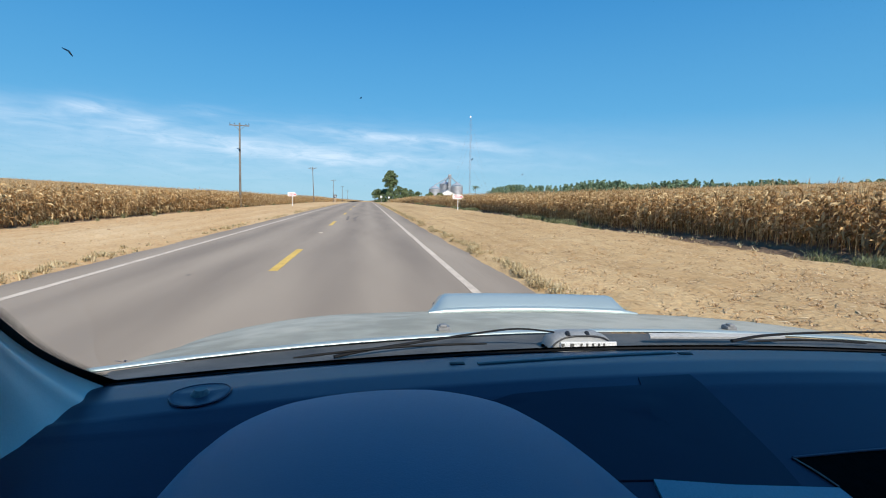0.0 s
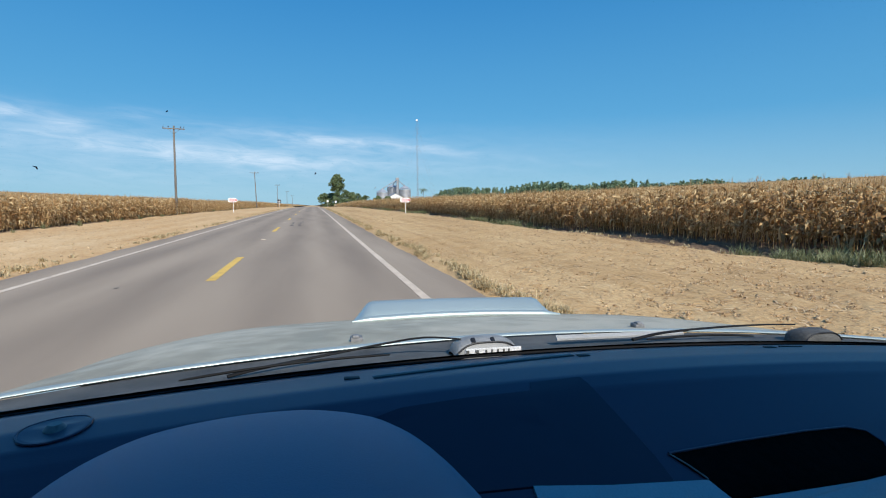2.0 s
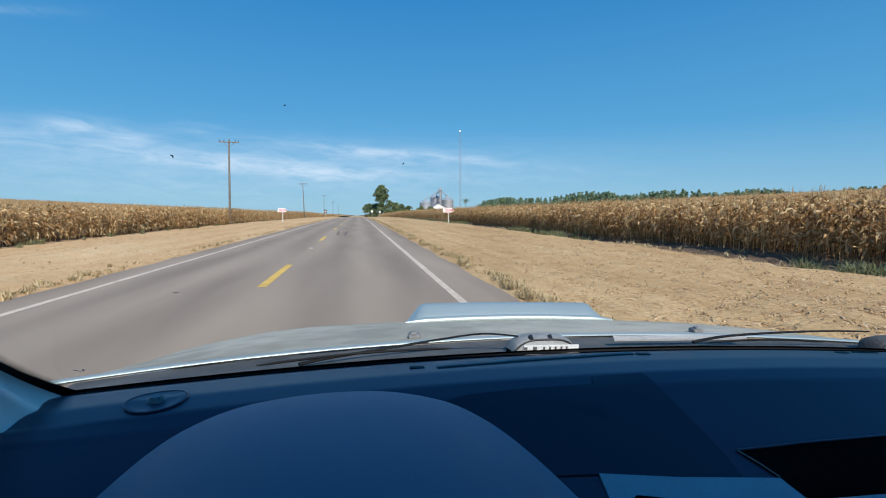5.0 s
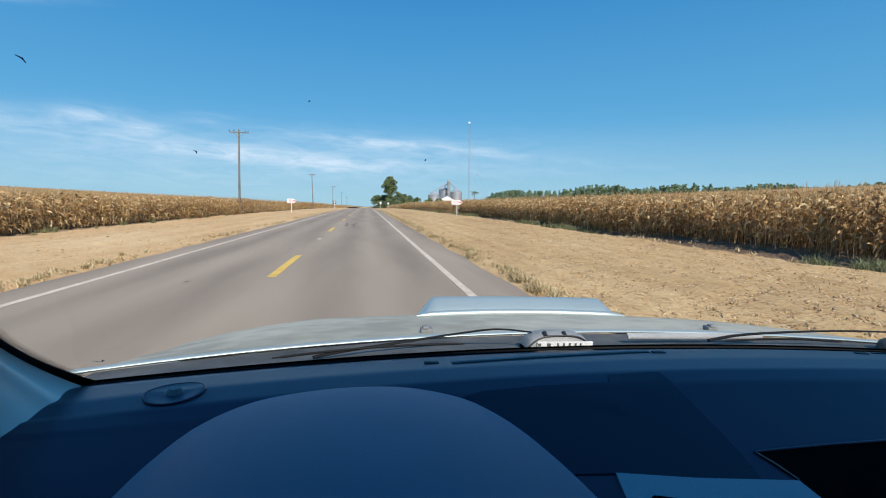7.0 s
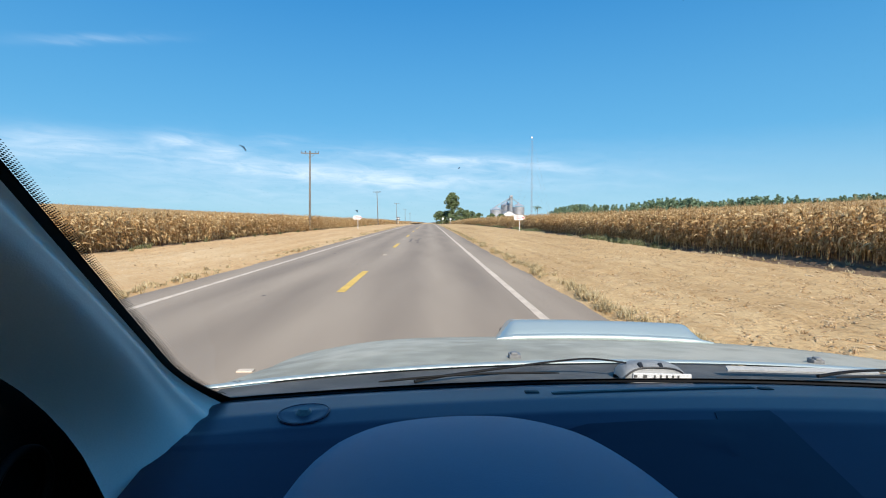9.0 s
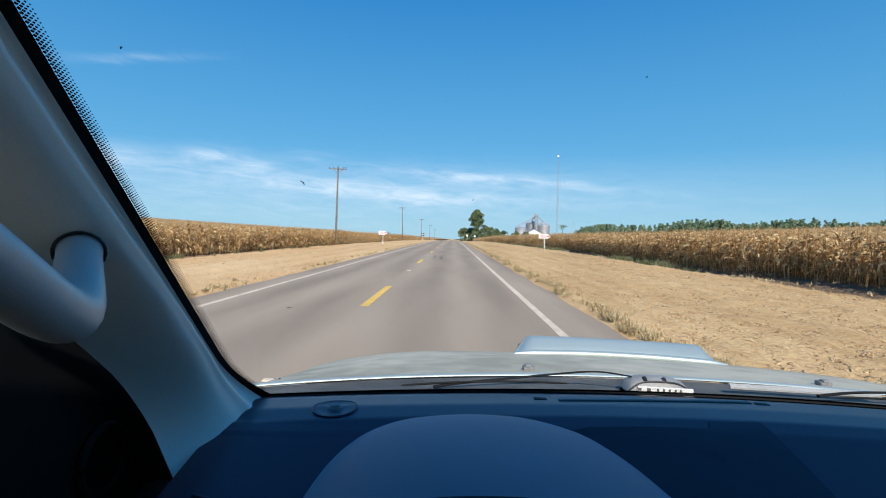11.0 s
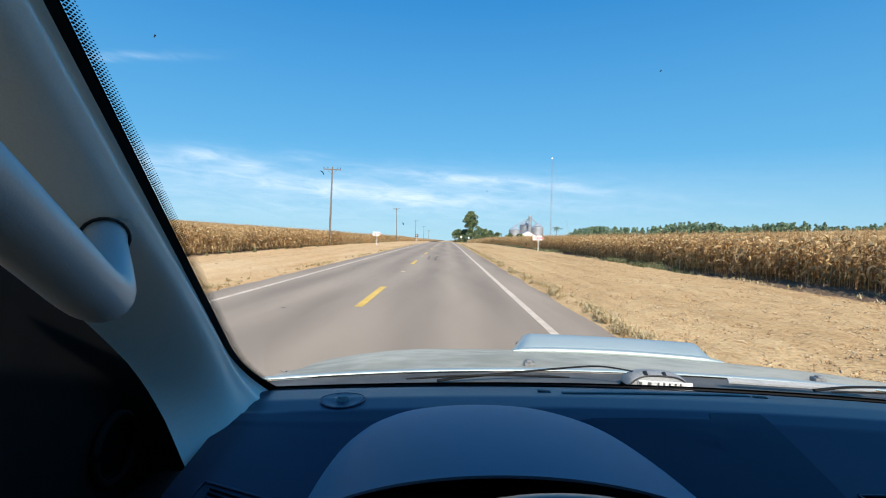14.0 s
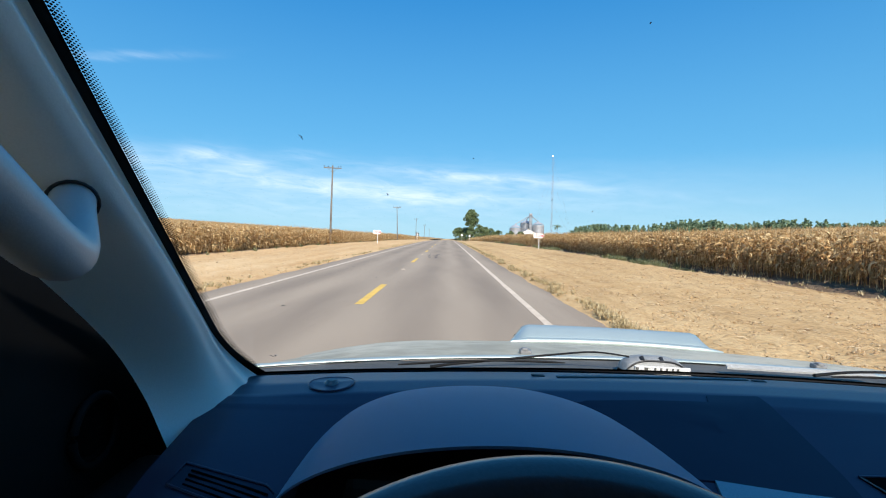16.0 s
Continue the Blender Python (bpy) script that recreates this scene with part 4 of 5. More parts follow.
def farm():
    far = 360.0
    z = lambda x, y: float(land_z(x, y)) + (1.2 if x > 45 else 0.0)
    tree("pine_tree", (17.5, far, z(17.5, far)), 24.0, 0.50, 5.4, 6, "tall dark green roadside tree with a rounded crown", 64, 90, 0.40, 0.2)
    k = 2
    for x, y, h, rad in ((9.0, 368, 10.5, 5.0), (13.5, 372, 12, 5.2), (18, 355, 11, 4.8), (23, 365, 12.5, 5.0), (28.5, 370, 10.5, 4.6), (34.5, 380, 9.5, 4.4), (40, 385, 8.0, 4.0)):
        tree("roadside_tree", (x, y, z(x, y)), h, 0.08, rad, k, "bushy dark green tree in the roadside clump", 24, 70, 0.42)
        k += 1
    for x, y, h, rad in ((49, 380, 5.5, 3.5), (58, 385, 5.5, 3.6)):
        tree("farm_tree", (x, y, z(x, y)), h, 0.15, rad, k, "dark green tree beside the grain silos", 20, 60, 0.42)
        k += 1
    palm((88, 390, z(88, 390)), 9.0, 41, "feather palm standing beside the grain silos")
    palm((128, 420, z(128, 420)), 8.0, 42, "feather palm at the end of the tree belt")
    # grain store
    for x, y, rad, h in ((60, 430, 5.2, 10.5), (71, 440, 5.2, 14.5), (81, 435, 5.2, 12.5)):
        ob = empty("grain_silo", (x, y, z(x, y)))
        bm = bmesh.new()
        for i in range(int(h / 0.9)):
            tube(bm, (0, 0, i * 0.9), (0, 0, i * 0.9 + 0.45), rad, rad + 0.07, 28, False)
            tube(bm, (0, 0, i * 0.9 + 0.45), (0, 0, i * 0.9 + 0.9), rad + 0.07, rad, 28, False)
        part("drum", bm, SILO, ob, smooth=True)
        part("roof", tube(bmesh.new(), (0, 0, h - 0.15), (0, 0, h + rad * 0.5), rad + 0.25, 0.5, 28), SILO_ROOF, ob, "conical steel roof")
        part("cap", tube(bmesh.new(), (0, 0, h + rad * 0.5), (0, 0, h + rad * 0.5 + 0.7), 0.5, 0.35, 12), SILO, ob)
        tagged(ob, "galvanised corrugated grain silo with a conical roof", "silo", "grain silos")
    ob = empty("grain_elevator", (73.0, 428, z(73, 428)))
    bm = bmesh.new()
    for dx in (-1.1, 1.1):
        for dy in (-1.1, 1.1):
            tube(bm, (dx, dy, 0), (dx, dy, 20.5), 0.16, seg=6)
    for i in range(7):
        for s in (-1.1, 1.1):
            tube(bm, (-1.1, s, i * 2.9), (1.1, s, i * 2.9 + 2.9), 0.09, seg=5)
            tube(bm, (s, 1.1, i * 2.9), (s, -1.1, i * 2.9 + 2.9), 0.09, seg=5)
    part("tower", bm, SILO, ob)
    part("head", box(bmesh.new(), 0, 0, 21.2, 2.6, 2.2, 1.9, 0.2), SILO, ob)
    for e in ((-13, 2, 12.5), (-2, 12, 16.5), (8, 7, 15.0)):
        part("spout", tube(bmesh.new(), (0, 0, 20.6), e, 0.34, seg=8), SILO_ROOF, ob)
    part("leg_casing", box(bmesh.new(), 0.1, 0, 10.3, 0.9, 0.9, 20.6), SILO, ob)
    tagged(ob, "steel grain elevator tower with sloping spouts above silos", "grain elevator")
    ob = empty("shed", (68, 408, z(68, 408)))
    bm = bmesh.new()
    prof = [(-7.5, 0), (7.5, 0), (7.5, 4.2), (0, 8.0), (-7.5, 4.2)]
    f = bm.faces.new([bm.verts.new((x, 0, zz)) for x, zz in prof])
    r = bmesh.ops.extrude_face_region(bm, geom=[f])
    bmesh.ops.translate(bm, verts=[g for g in r["geom"] if isinstance(g, bmesh.types.BMVert)], vec=(0, 16, 0))
    part("wall", bm, SHED_WALL, ob)
    for s in (-1, 1):
        bm = bmesh.new()
        q = [(s * 8.0, -0.5, 4.05), (0, -0.5, 8.12), (0, 16.5, 8.12), (s * 8.0, 16.5, 4.05)]
        f = bm.faces.new([bm.verts.new(p) for p in q])
        r = bmesh.ops.extrude_face_region(bm, geom=[f])
        bmesh.ops.translate(bm, verts=[g for g in r["geom"] if isinstance(g, bmesh.types.BMVert)], vec=(0, 0, 0.14))
        part("roof", bm, SILO, ob)
    part("door", box(bmesh.new(), 0, -0.06, 2.0, 4.0, 0.1, 4.0), SILO_ROOF, ob)
    tagged(ob, "white gabled farm shed in front of the silos", "shed")
    # lattice mast
    ob = empty("radio_mast", (95, 445, z(95, 445)))
    H, b = 74.0, 0.9
    legs = [(b * math.cos(a), b * math.sin(a)) for a in (0.3, 0.3 + 2.094, 0.3 + 4.189)]
    for lx, ly in legs:
        part("leg", tube(bmesh.new(), (lx, ly, 0), (lx, ly, H), 0.065, 0.045, 6), MAST_STEEL, ob)
    bm = bmesh.new()
    for i in range(37):
        for (ax, ay), (cx, cy) in zip(legs, legs[1:] + legs[:1]):
            tube(bm, (ax, ay, i * 2), (cx, cy, i * 2 + 2), 0.026, seg=4)
    part("bracing", bm, MAST_STEEL, ob)
    part("aerial", box(bmesh.new(), -0.4, 0, H + 0.6, 1.6, 0.5, 1.3, 0.1), SIGN_WHITE, ob, "pale dish at the mast head")
    for hh in (30, 52, 70):
        for lx, ly in legs:
            part("guy_wire", tube(bmesh.new(), (lx, ly, hh), (lx * 24, ly * 24, 0), 0.03, seg=4), MAST_STEEL, ob)
    tagged(ob, "thin guyed steel lattice radio mast", "radio mast")


def forest():
    """The wood behind the right-hand field."""
    r = np.random.default_rng(31)
    vs, qs, base = [], [], 0
    kinds = []
    for _ in range(6):
        cs = [(r.normal(0, 0.5), r.normal(0, 0.5), 2.5 + 11.5 * f, 2.1 * (1.12 - 0.92 * f)) for f in np.linspace(0, 1, 9)]
        kinds.append(crown_of(r, cs, 14, 0.72))
    n = 1250
    t = r.uniform(0, 1, n)
    x = 126 + 400 * t
    y = 470 - 150 * t + r.uniform(0, 34, n) + 10 * np.sin(t * 21)
    pl = np.stack([x, y, land_z(x, y) - 1.5], -1)
    sc = (0.72 + 0.25 * np.clip(t * 4, 0, 1)) * r.uniform(0.8, 1.2, n) * (1 + 0.12 * np.sin(t * 33))
    v, q = scatter(kinds, pl, r.uniform(0, 6.283, n), sc)
    tagged(mesh_from_arrays("forest", v, q, HAZED_WOODS), "green belt of trees beyond the corn, paled for haze", "forest", kind="stuff")


corn_field(-1)
corn_field(1)
verge_plants()
poles()
signs()
farm()
forest()

# ---- the pickup truck ----
XC, HALF = 0.44, 0.754                  # the truck's centre line and half the windscreen's base


def screen(u, v, off=0.0):
    """A point of the windscreen: u from -1 (driver's side) to 1, v from the base to the roof; off: towards the cabin."""
    return (XC + u * (HALF - 0.087 * v), 0.675 + 0.07 * (1 - u * u) - 0.59 * v - 0.62 * off, 1.25 + 0.018 * (1 - u * u) + 0.46 * v - 0.78 * off)


def hood_z(x, y):
    u = abs(x - XC) / 0.66
    f = y - 0.9
    back = max(0.0, y - hood_back(x))
    return 1.243 - 0.10 * f - 0.115 * f * abs(f) - 0.024 * u ** 2 - 0.12 * max(0, u - 0.75) ** 2 * min(1.0, 0.1 + back / 0.35) + 0.0072 * math.exp(-back / 0.05)


def hood_back(x):
    return 0.885 - 0.085 * ((x - XC) / 0.76) ** 2


def dash_profile(s):
    """The dash from the windscreen (s = 0) over the top and down to the knees (s = 1): y and z."""
    pts = [(0.742, 1.262), (0.70, 1.2735), (0.64, 1.281), (0.600, 1.280), (0.578, 1.2735), (0.55, 1.258), (0.51, 1.2365), (0.47, 1.214), (0.435, 1.190), (0.41, 1.158), (0.405, 1.02), (0.43, 0.80), (0.50, 0.62)]
    k = s * (len(pts) - 1)
    i = min(int(k), len(pts) - 2)
    f = k - i
    return pts[i][0] * (1 - f) + pts[i + 1][0] * f, pts[i][1] * (1 - f) + pts[i + 1][1] * f


def dash_at(x, y):
    """Height of the dash's upper face at a place."""
    best = 1.2
    for k in range(0, 300):
        s = k / 400
        py, pz = dash_profile(s)
        py, pz = dash_shift(x, s, py, pz)
        if py <= y:
            return pz
        best = pz
    return best


def dash_shift(x, s, y, z):
    u = (x - XC) / HALF
    w = max(0.0, 1 - s / 0.35)
    y += (-0.06 * u * u) * w - 0.040 * u * u * (1 - w)
    z -= (0.030 - 0.012 * w) * u * u
    z += 0.34 * max(0.0, 0.565 - max(y, 0.40)) * min(1.0, max(0.0, (abs(u) - 0.74) / 0.20))   # the ends rise to the pillars
    return y, z


def truck():
    ob = empty("pickup_truck", (-0.038, 0, 0))
    ob.rotation_euler = (0, radians(1.72), 0)
    tagged(ob, "silver pickup truck standing on the road, dusty bonnet and dark dashboard", "pickup truck")

    # bonnet, rolled down at its edges
    def hood_fn(a, b):
        x = XC + (a * 2 - 1) * 0.80
        y0 = hood_back(x)
        nose = 1.98 - 0.22 * ((x - XC) / 0.78) ** 2
        y = y0 + (nose - y0) * b
        z = hood_z(x, y)
        if b > 0.86:
            z -= 0.9 * (b - 0.86) ** 1.6
        return (x, y, z)
    hood = part("hood", sheet(bmesh.new(), hood_fn, 56, 44, 0.004), DUSTY, ob, "dusty silver bonnet", smooth=True)

    def rim(a, b):                       # the bright folded rear edge
        x = XC + (a * 2 - 1) * 0.80
        y = hood_back(x)
        c = b * math.pi
        return (x, y + 0.003 - 0.007 * math.sin(c), hood_z(x, y) - 0.0015 + 0.0032 * math.cos(c))
    part("hood_lip", sheet(bmesh.new(), rim, 50, 6), PAINT, hood, "bright silver rear edge", smooth=True)

    # intake scoop
    def scoop_fn(a, b):
        u = a * 2 - 1
        y = 1.315 + 0.34 * b - 0.02 * u * u * (1 - b)
        wide = 0.292 - 0.050 * b
        x = XC + 0.005 + u * wide
        side = min(1.0, (1 - abs(u)) / 0.17)
        side = side * side * (3 - 2 * side) * 0.4 + side * 0.6
        lift = 0.052 * min(1, (b / 0.16)) ** 0.75 * side if b < 0.16 else (0.052 + 0.012 * (b - 0.16)) * side
        if b > 0.9:
            lift *= 1 - (b - 0.9) * 4
        return (x, y, hood_z(x, y) + lift - 0.003)
    scoop = part("hood_scoop", sheet(bmesh.new(), scoop_fn, 40, 30), PAINT, hood, "raised silver air scoop", smooth=True)
    bm = bmesh.new()
    sweep(bm, [(XC + 0.005 + u * 0.285, 1.314 - 0.018 * u * u, hood_z(XC + u * 0.285, 1.31) + 0.004) for u in [k / 12 - 1 for k in range(25)]], [0.0105 * min(1.0, 0.25 + (1 - abs(k / 12 - 1)) / 0.2) for k in range(25)], 10, 1.0)
    part("scoop_trim", bm, PAINT, scoop, "bright rear edge of the scoop", smooth=True)
    bm = bmesh.new()
    box(bm, XC, 1.652, hood_z(XC, 1.65) + 0.016, 0.44, 0.01, 0.026, 0.004)
    part("scoop_mouth", bm, BLACK, scoop)

    for x in (0.14, 0.712):
        bm = bmesh.new()
        z = hood_z(x, 0.945)
        box(bm, x, 0.945, z + 0.004, 0.022, 0.020, 0.010, 0.003)
        box(bm, x - 0.002, 0.94, z + 0.010, 0.012, 0.012, 0.006, 0.002)
        part("washer_nozzle", bm, ARM_GREY, hood, "dark grey washer nozzle", smooth=True)

    # cowl between bonnet and glass
    def cowl_fn(a, b):
        u = a * 2 - 1
        g = screen(u * 1.02, -0.03)
        x = g[0]
        y1 = hood_back(x) - 0.004
        y = g[1] + (y1 - g[1]) * b
        z0 = g[2] + 0.004
        return (x, y, z0 + (hood_z(x, y1) - 0.005 - z0) * b - 0.003 * math.sin(math.pi * b))
    cowl = part("cowl", sheet(bmesh.new(), cowl_fn, 48, 8, 0.008), COWL, ob, "grey dusty cowl panel", smooth=True)
    for k in range(7):                   # intake slots
        x = -0.035 + k * 0.009
        y = 0.775 - 0.085 * ((x - XC) / 0.76) ** 2
        part("cowl_slot", box(bmesh.new(), x, y, 1.243 - 0.010 * ((x - XC) / 0.6) ** 2, 0.005, 0.03, 0.006), BLACK, cowl)

    # wipers
    def wiper(block_u, wide, reach, arm, labelled):
        w = part("wiper_arm", sweep(bmesh.new(), smooth_line(arm, 24), [0.0016 + 0.0016 * k / 24 for k in range(25)], 8, 0.8), RUBBER, ob, "black wiper arm", smooth=True)
        blade = []
        for k in range(13):
            f = k / 12
            g = screen(reach[0] + (reach[1] - reach[0]) * f, reach[2] + (reach[3] - reach[2]) * f + 0.012 * math.sin(math.pi * f), -0.012)
            blade.append(g)
        part("wiper_blade", sweep(bmesh.new(), blade, [0.0010] + [0.0017] * 11 + [0.0010], 6, 1.0), RUBBER, w, "black rubber blade", smooth=True)
        x, y, z = block_u
        bm = bmesh.new()
        prof = [(0.030, -0.022), (0.026, 0.004), (0.014, 0.010), (-0.004, 0.0115), (-0.017, 0.0085), (-0.0225, 0.001), (-0.023, -0.022)]
        def cap(a, b):
            t = (1 - abs(2 * a - 1) ** 3.5) ** 0.5 if 0 < a < 1 else 0.0
            k = b * (len(prof) - 1)
            i = min(int(k), len(prof) - 2)
            q = k - i
            py, pz = prof[i][0] * (1 - q) + prof[i + 1][0] * q, prof[i][1] * (1 - q) + prof[i + 1][1] * q
            return (x + (a - 0.5) * wide, y + py * (0.72 + 0.28 * t), z + (pz + 0.022) * (0.30 + 0.70 * t) - 0.022)
        sheet(bm, cap, 28, 18)
        c = part("wiper_cap", bm, CAP_GREY if labelled else COWL, ob, "weathered grey plastic wiper cover" if labelled else "dark grey plastic wiper cover", smooth=True)
        seam = [(x + (k / 14 - 0.5) * wide * 0.96, y - 0.0195, z + 0.0085 - 0.030 * abs(k / 7 - 1) ** 3.5 * 0.5) for k in range(15)]
        part("cap_seam", sweep(bmesh.new(), seam, 0.0013, 6), BLACK, c, smooth=True)
        if not labelled:
            return
        part("cap_label", box(bmesh.new(), x + 0.006, y - 0.0235, z - 0.0050, wide * 0.88, 0.003, 0.0120, 0.001, Matrix.Rotation(radians(-8), 4, "X")), LABEL_WHITE, c, "worn white label strip")
        for k, (dx, bw) in enumerate(((-0.034, 0.010), (-0.020, 0.012), (-0.006, 0.006), (0.003, 0.006), (0.012, 0.006), (0.021, 0.006), (0.029, 0.005))):
            part("label_bar", box(bmesh.new(), x + dx, y - 0.0255, z - 0.0030, bw * 0.45, 0.001, 0.0040), COWL, c)
        for dx in (-0.022, 0.008):
            part("cap_hole", tube(bmesh.new(), (x + dx, y - 0.016, z + 0.0065), (x + dx, y - 0.009, z + 0.0108), 0.0035, seg=10), BLACK, c)

    wiper((0.314, 0.772, 1.2715), 0.098, (-0.70, -0.36, -0.02, -0.010), [(0.278, 0.777, 1.279), (0.2255, 0.79, 1.2805), (0.164, 0.80, 1.2706), (0.102, 0.80, 1.2614), (0.036, 0.79, 1.2545), (-0.007, 0.775, 1.2525), (-0.04, 0.760, 1.250)], True)
    wiper((0.955, 0.768, 1.2575), 0.088, (0.20, 0.46, -0.02, -0.010), [(0.91, 0.770, 1.2775), (0.84, 0.775, 1.2785), (0.75, 0.780, 1.2765), (0.64, 0.780, 1.2720), (0.57, 0.770, 1.2660)], False)
    bm = bmesh.new()
    sheet(bm, lambda a, b: (0.45 + 0.25 * a, 0.806 - 0.006 * b + 0.004 * a, 1.2645 + 0.0045 * (1 - b) - 0.003 * a), 14, 3, 0.003)
    part("linkage_bar", bm, BAR_STEEL, cowl, "bright metal bar in the cowl")

    # windscreen
    glass = part("windscreen", sheet(bmesh.new(), lambda a, b: screen(a * 2 - 1, b), 36, 16), GLASS, ob, "clear slightly dirty windscreen", smooth=True)
    glass.visible_shadow = False
    part("screen_band", sheet(bmesh.new(), lambda a, b: screen((a * 2 - 1) * 1.02, -0.07 + 0.077 * b, 0.002), 60, 4), RUBBER, glass, "black ceramic band at the foot of the glass")
    for s in (-1, 1):
        part("screen_band", sheet(bmesh.new(), lambda a, b: screen(s * (1.03 - 0.042 * b - 0.046 * max(0, 1 - a / 0.2) ** 2 * b), 0.003 + 0.98 * a, 0.002), 60, 3), RUBBER, glass, "black ceramic band")
    dots_v, dots_q = [], []
    for row in range(5):
        size = 0.0012 - 0.00015 * row
        for k in range(300):
            v = 0.03 + 0.95 * (k + 0.5 * (row % 2)) / 300
            u = -1 + 0.0136 + 0.0021 * row + 0.046 * max(0, 1 - v / 0.2) ** 2
            c = np.array(screen(u, v, 0.002))
            du = np.array(screen(u + 0.01, v, 0.002)) - c
            dv = np.array(screen(u, v + 0.01, 0.002)) - c
            du, dv = du / np.linalg.norm(du), dv / np.linalg.norm(dv)
            b = len(dots_v)
            dots_v += [c + size * du, c + size * dv * 0.9, c - size * du, c - size * dv * 0.9]
            dots_q.append((b, b + 1, b + 2, b + 3))
    dots = mesh_from_arrays("dot_fringe", np.array(dots_v), np.array(dots_q), RUBBER)
    dots.parent = glass
    tagged(dots, "fringe of small black dots along the glass", kind="stuff")
    for u, v, a, ln in ((-0.816, 0.579, 2.3, 0.0055), (-0.727, 0.500, 2.2, 0.0030), (-0.937, 0.719, 0.9, 0.002), (-0.525, 0.499, 1.3, 0.0015), (-0.634, 0.561, 0.4, 0.0012), (-0.467, 0.481, 0.2, 0.0012), (-0.50, 0.719, 1.0, 0.0012), (-0.925, 0.06, 0.5, 0.010), (-0.925, 0.06, 2.4, 0.009), (-0.921, 0.06, 1.5, 0.006)):
        c = Vector(screen(u, v, -0.003))
        e = Vector(screen(u + math.cos(a) * ln, v + math.sin(a) * ln * 1.4, -0.003))
        part("bug_smear", sweep(bmesh.new(), [c, (c + e) / 2 + Vector((0.0005, 0, 0.0005)), e], [0.0003, 0.0006, 0.0003], 5, 0.6), BUG, glass)

    # dashboard
    x_l, x_r = -0.287, 2 * XC + 0.287

    def dash_fn(a, b):
        x = x_l + (x_r - x_l) * a
        y, z = dash_profile(b)
        y, z = dash_shift(x, b, y, z)
        return (x, y, z)
    dash = part("dashboard", sheet(bmesh.new(), dash_fn, 70, 72), DASH, ob, "dark blue-black soft plastic dashboard", smooth=True)

    def seal_fn(a, b):
        u = a * 2 - 1
        g = screen(u * 0.985, 0.004, 0.004)
        y = g[1] - 0.009 * b
        return (g[0], y, max(dash_at(g[0], y) + 0.0015, g[2] - 0.010 * b))
    part("screen_seal", sheet(bmesh.new(), seal_fn, 60, 3), RUBBER, dash, "black strip where the dash meets the glass", smooth=True)

    def visor_fn(a, b):
        """The hood over the instruments: a dome from its foot on the dash to the lip towards the driver."""
        t = math.pi * (1 - a)
        s = max(0.0, math.sin(t))
        foot = Vector((0.018 + 0.172 * math.cos(t), 0.443 + 0.148 * s ** 0.62, 0))
        foot.z = dash_at(foot.x, foot.y) - 0.004
        lip = Vector((0.030 + 0.189 * math.cos(t), 0.417 - 0.126 * s ** 0.72, 1.196 + 0.138 * s ** 0.93))
        crest = foot * 0.65 + lip * 0.35 + Vector((0, 0, 0.036 * s))
        p = foot * (1 - b) ** 2 + crest * (2 * b * (1 - b)) + lip * b * b
        return p
    visor = part("instrument_visor", sheet(bmesh.new(), visor_fn, 56, 28, 0.002), SKYLIT_VISOR, dash, "rounded blue-black hood over the instruments", smooth=True)
    bm = bmesh.new()
    box(bm, 0.02, 0.425, 1.175, 0.25, 0.02, 0.14, 0.01)
    part("instrument_panel", bm, BLACK, dash)

    # tweeter by the pillar
    def tweeter_fn(a, b):
        t, r = 2 * math.pi * a, 0.0285 * b
        x, y = -0.16 + r * math.cos(t), 0.604 + r * math.sin(t)
        return (x, y, dash_at(x, y) + (0.0004 if b > 0.97 else 0.0016) - 0.0012 * math.sin(math.pi * min(1.0, b * 1.1)))
    tw = part("tweeter", sheet(bmesh.new(), tweeter_fn, 32, 12), DASH, dash, "round black tweeter grille", smooth=True)
    ring = [(-0.16 + 0.0275 * math.cos(t), 0.604 + 0.0275 * math.sin(t)) for t in (2 * math.pi * k / 32 for k in range(33))]
    part("tweeter_ring", sweep(bmesh.new(), [(x, y, dash_at(x, y) + 0.0012) for x, y in ring], 0.0012, 6), DASH, tw, smooth=True)
    tz = dash_at(-0.16, 0.604)
    part("tweeter_dome", tube(bmesh.new(), (-0.16, 0.604, tz), (-0.16, 0.604, tz + 0.005), 0.0095, 0.0055, 18), ARM_GREY, tw, "small grey dome", smooth=True)

    # demister slot, clips and the raised pad on the dash
    slot = [(0.134 + 0.0277 * k, 0.651 + 0.0032 * k) for k in range(11)]
    part("demister_slot", sweep(bmesh.new(), [(x, y, dash_at(x, y) + 0.0005) for x, y in slot], 0.0024, 6, 0.4), BLACK, dash, "thin demister slot", smooth=True)
    part("slot_rim", sweep(bmesh.new(), [(x, y + 0.007, dash_at(x, y + 0.007) + 0.0005) for x, y in slot], 0.0021, 6, 0.6), CAP_GREY, dash, "pale worn rim of the slot", smooth=True)
    for x, y in ((0.110, 0.661), (0.424, 0.680), (0.742, 0.674)):
        part("dash_clip", box(bmesh.new(), x, y, dash_at(x, y) + 0.0005, 0.018, 0.009, 0.002, 0.0008), BLACK, dash, smooth=True)
    part("demister_slot", sweep(bmesh.new(), [(0.765 + 0.01 * k, 0.678 - 0.001 * k, dash_at(0.765 + 0.01 * k, 0.678 - 0.001 * k) + 0.0005) for k in range(5)], 0.002, 6, 0.5), BLACK, dash)

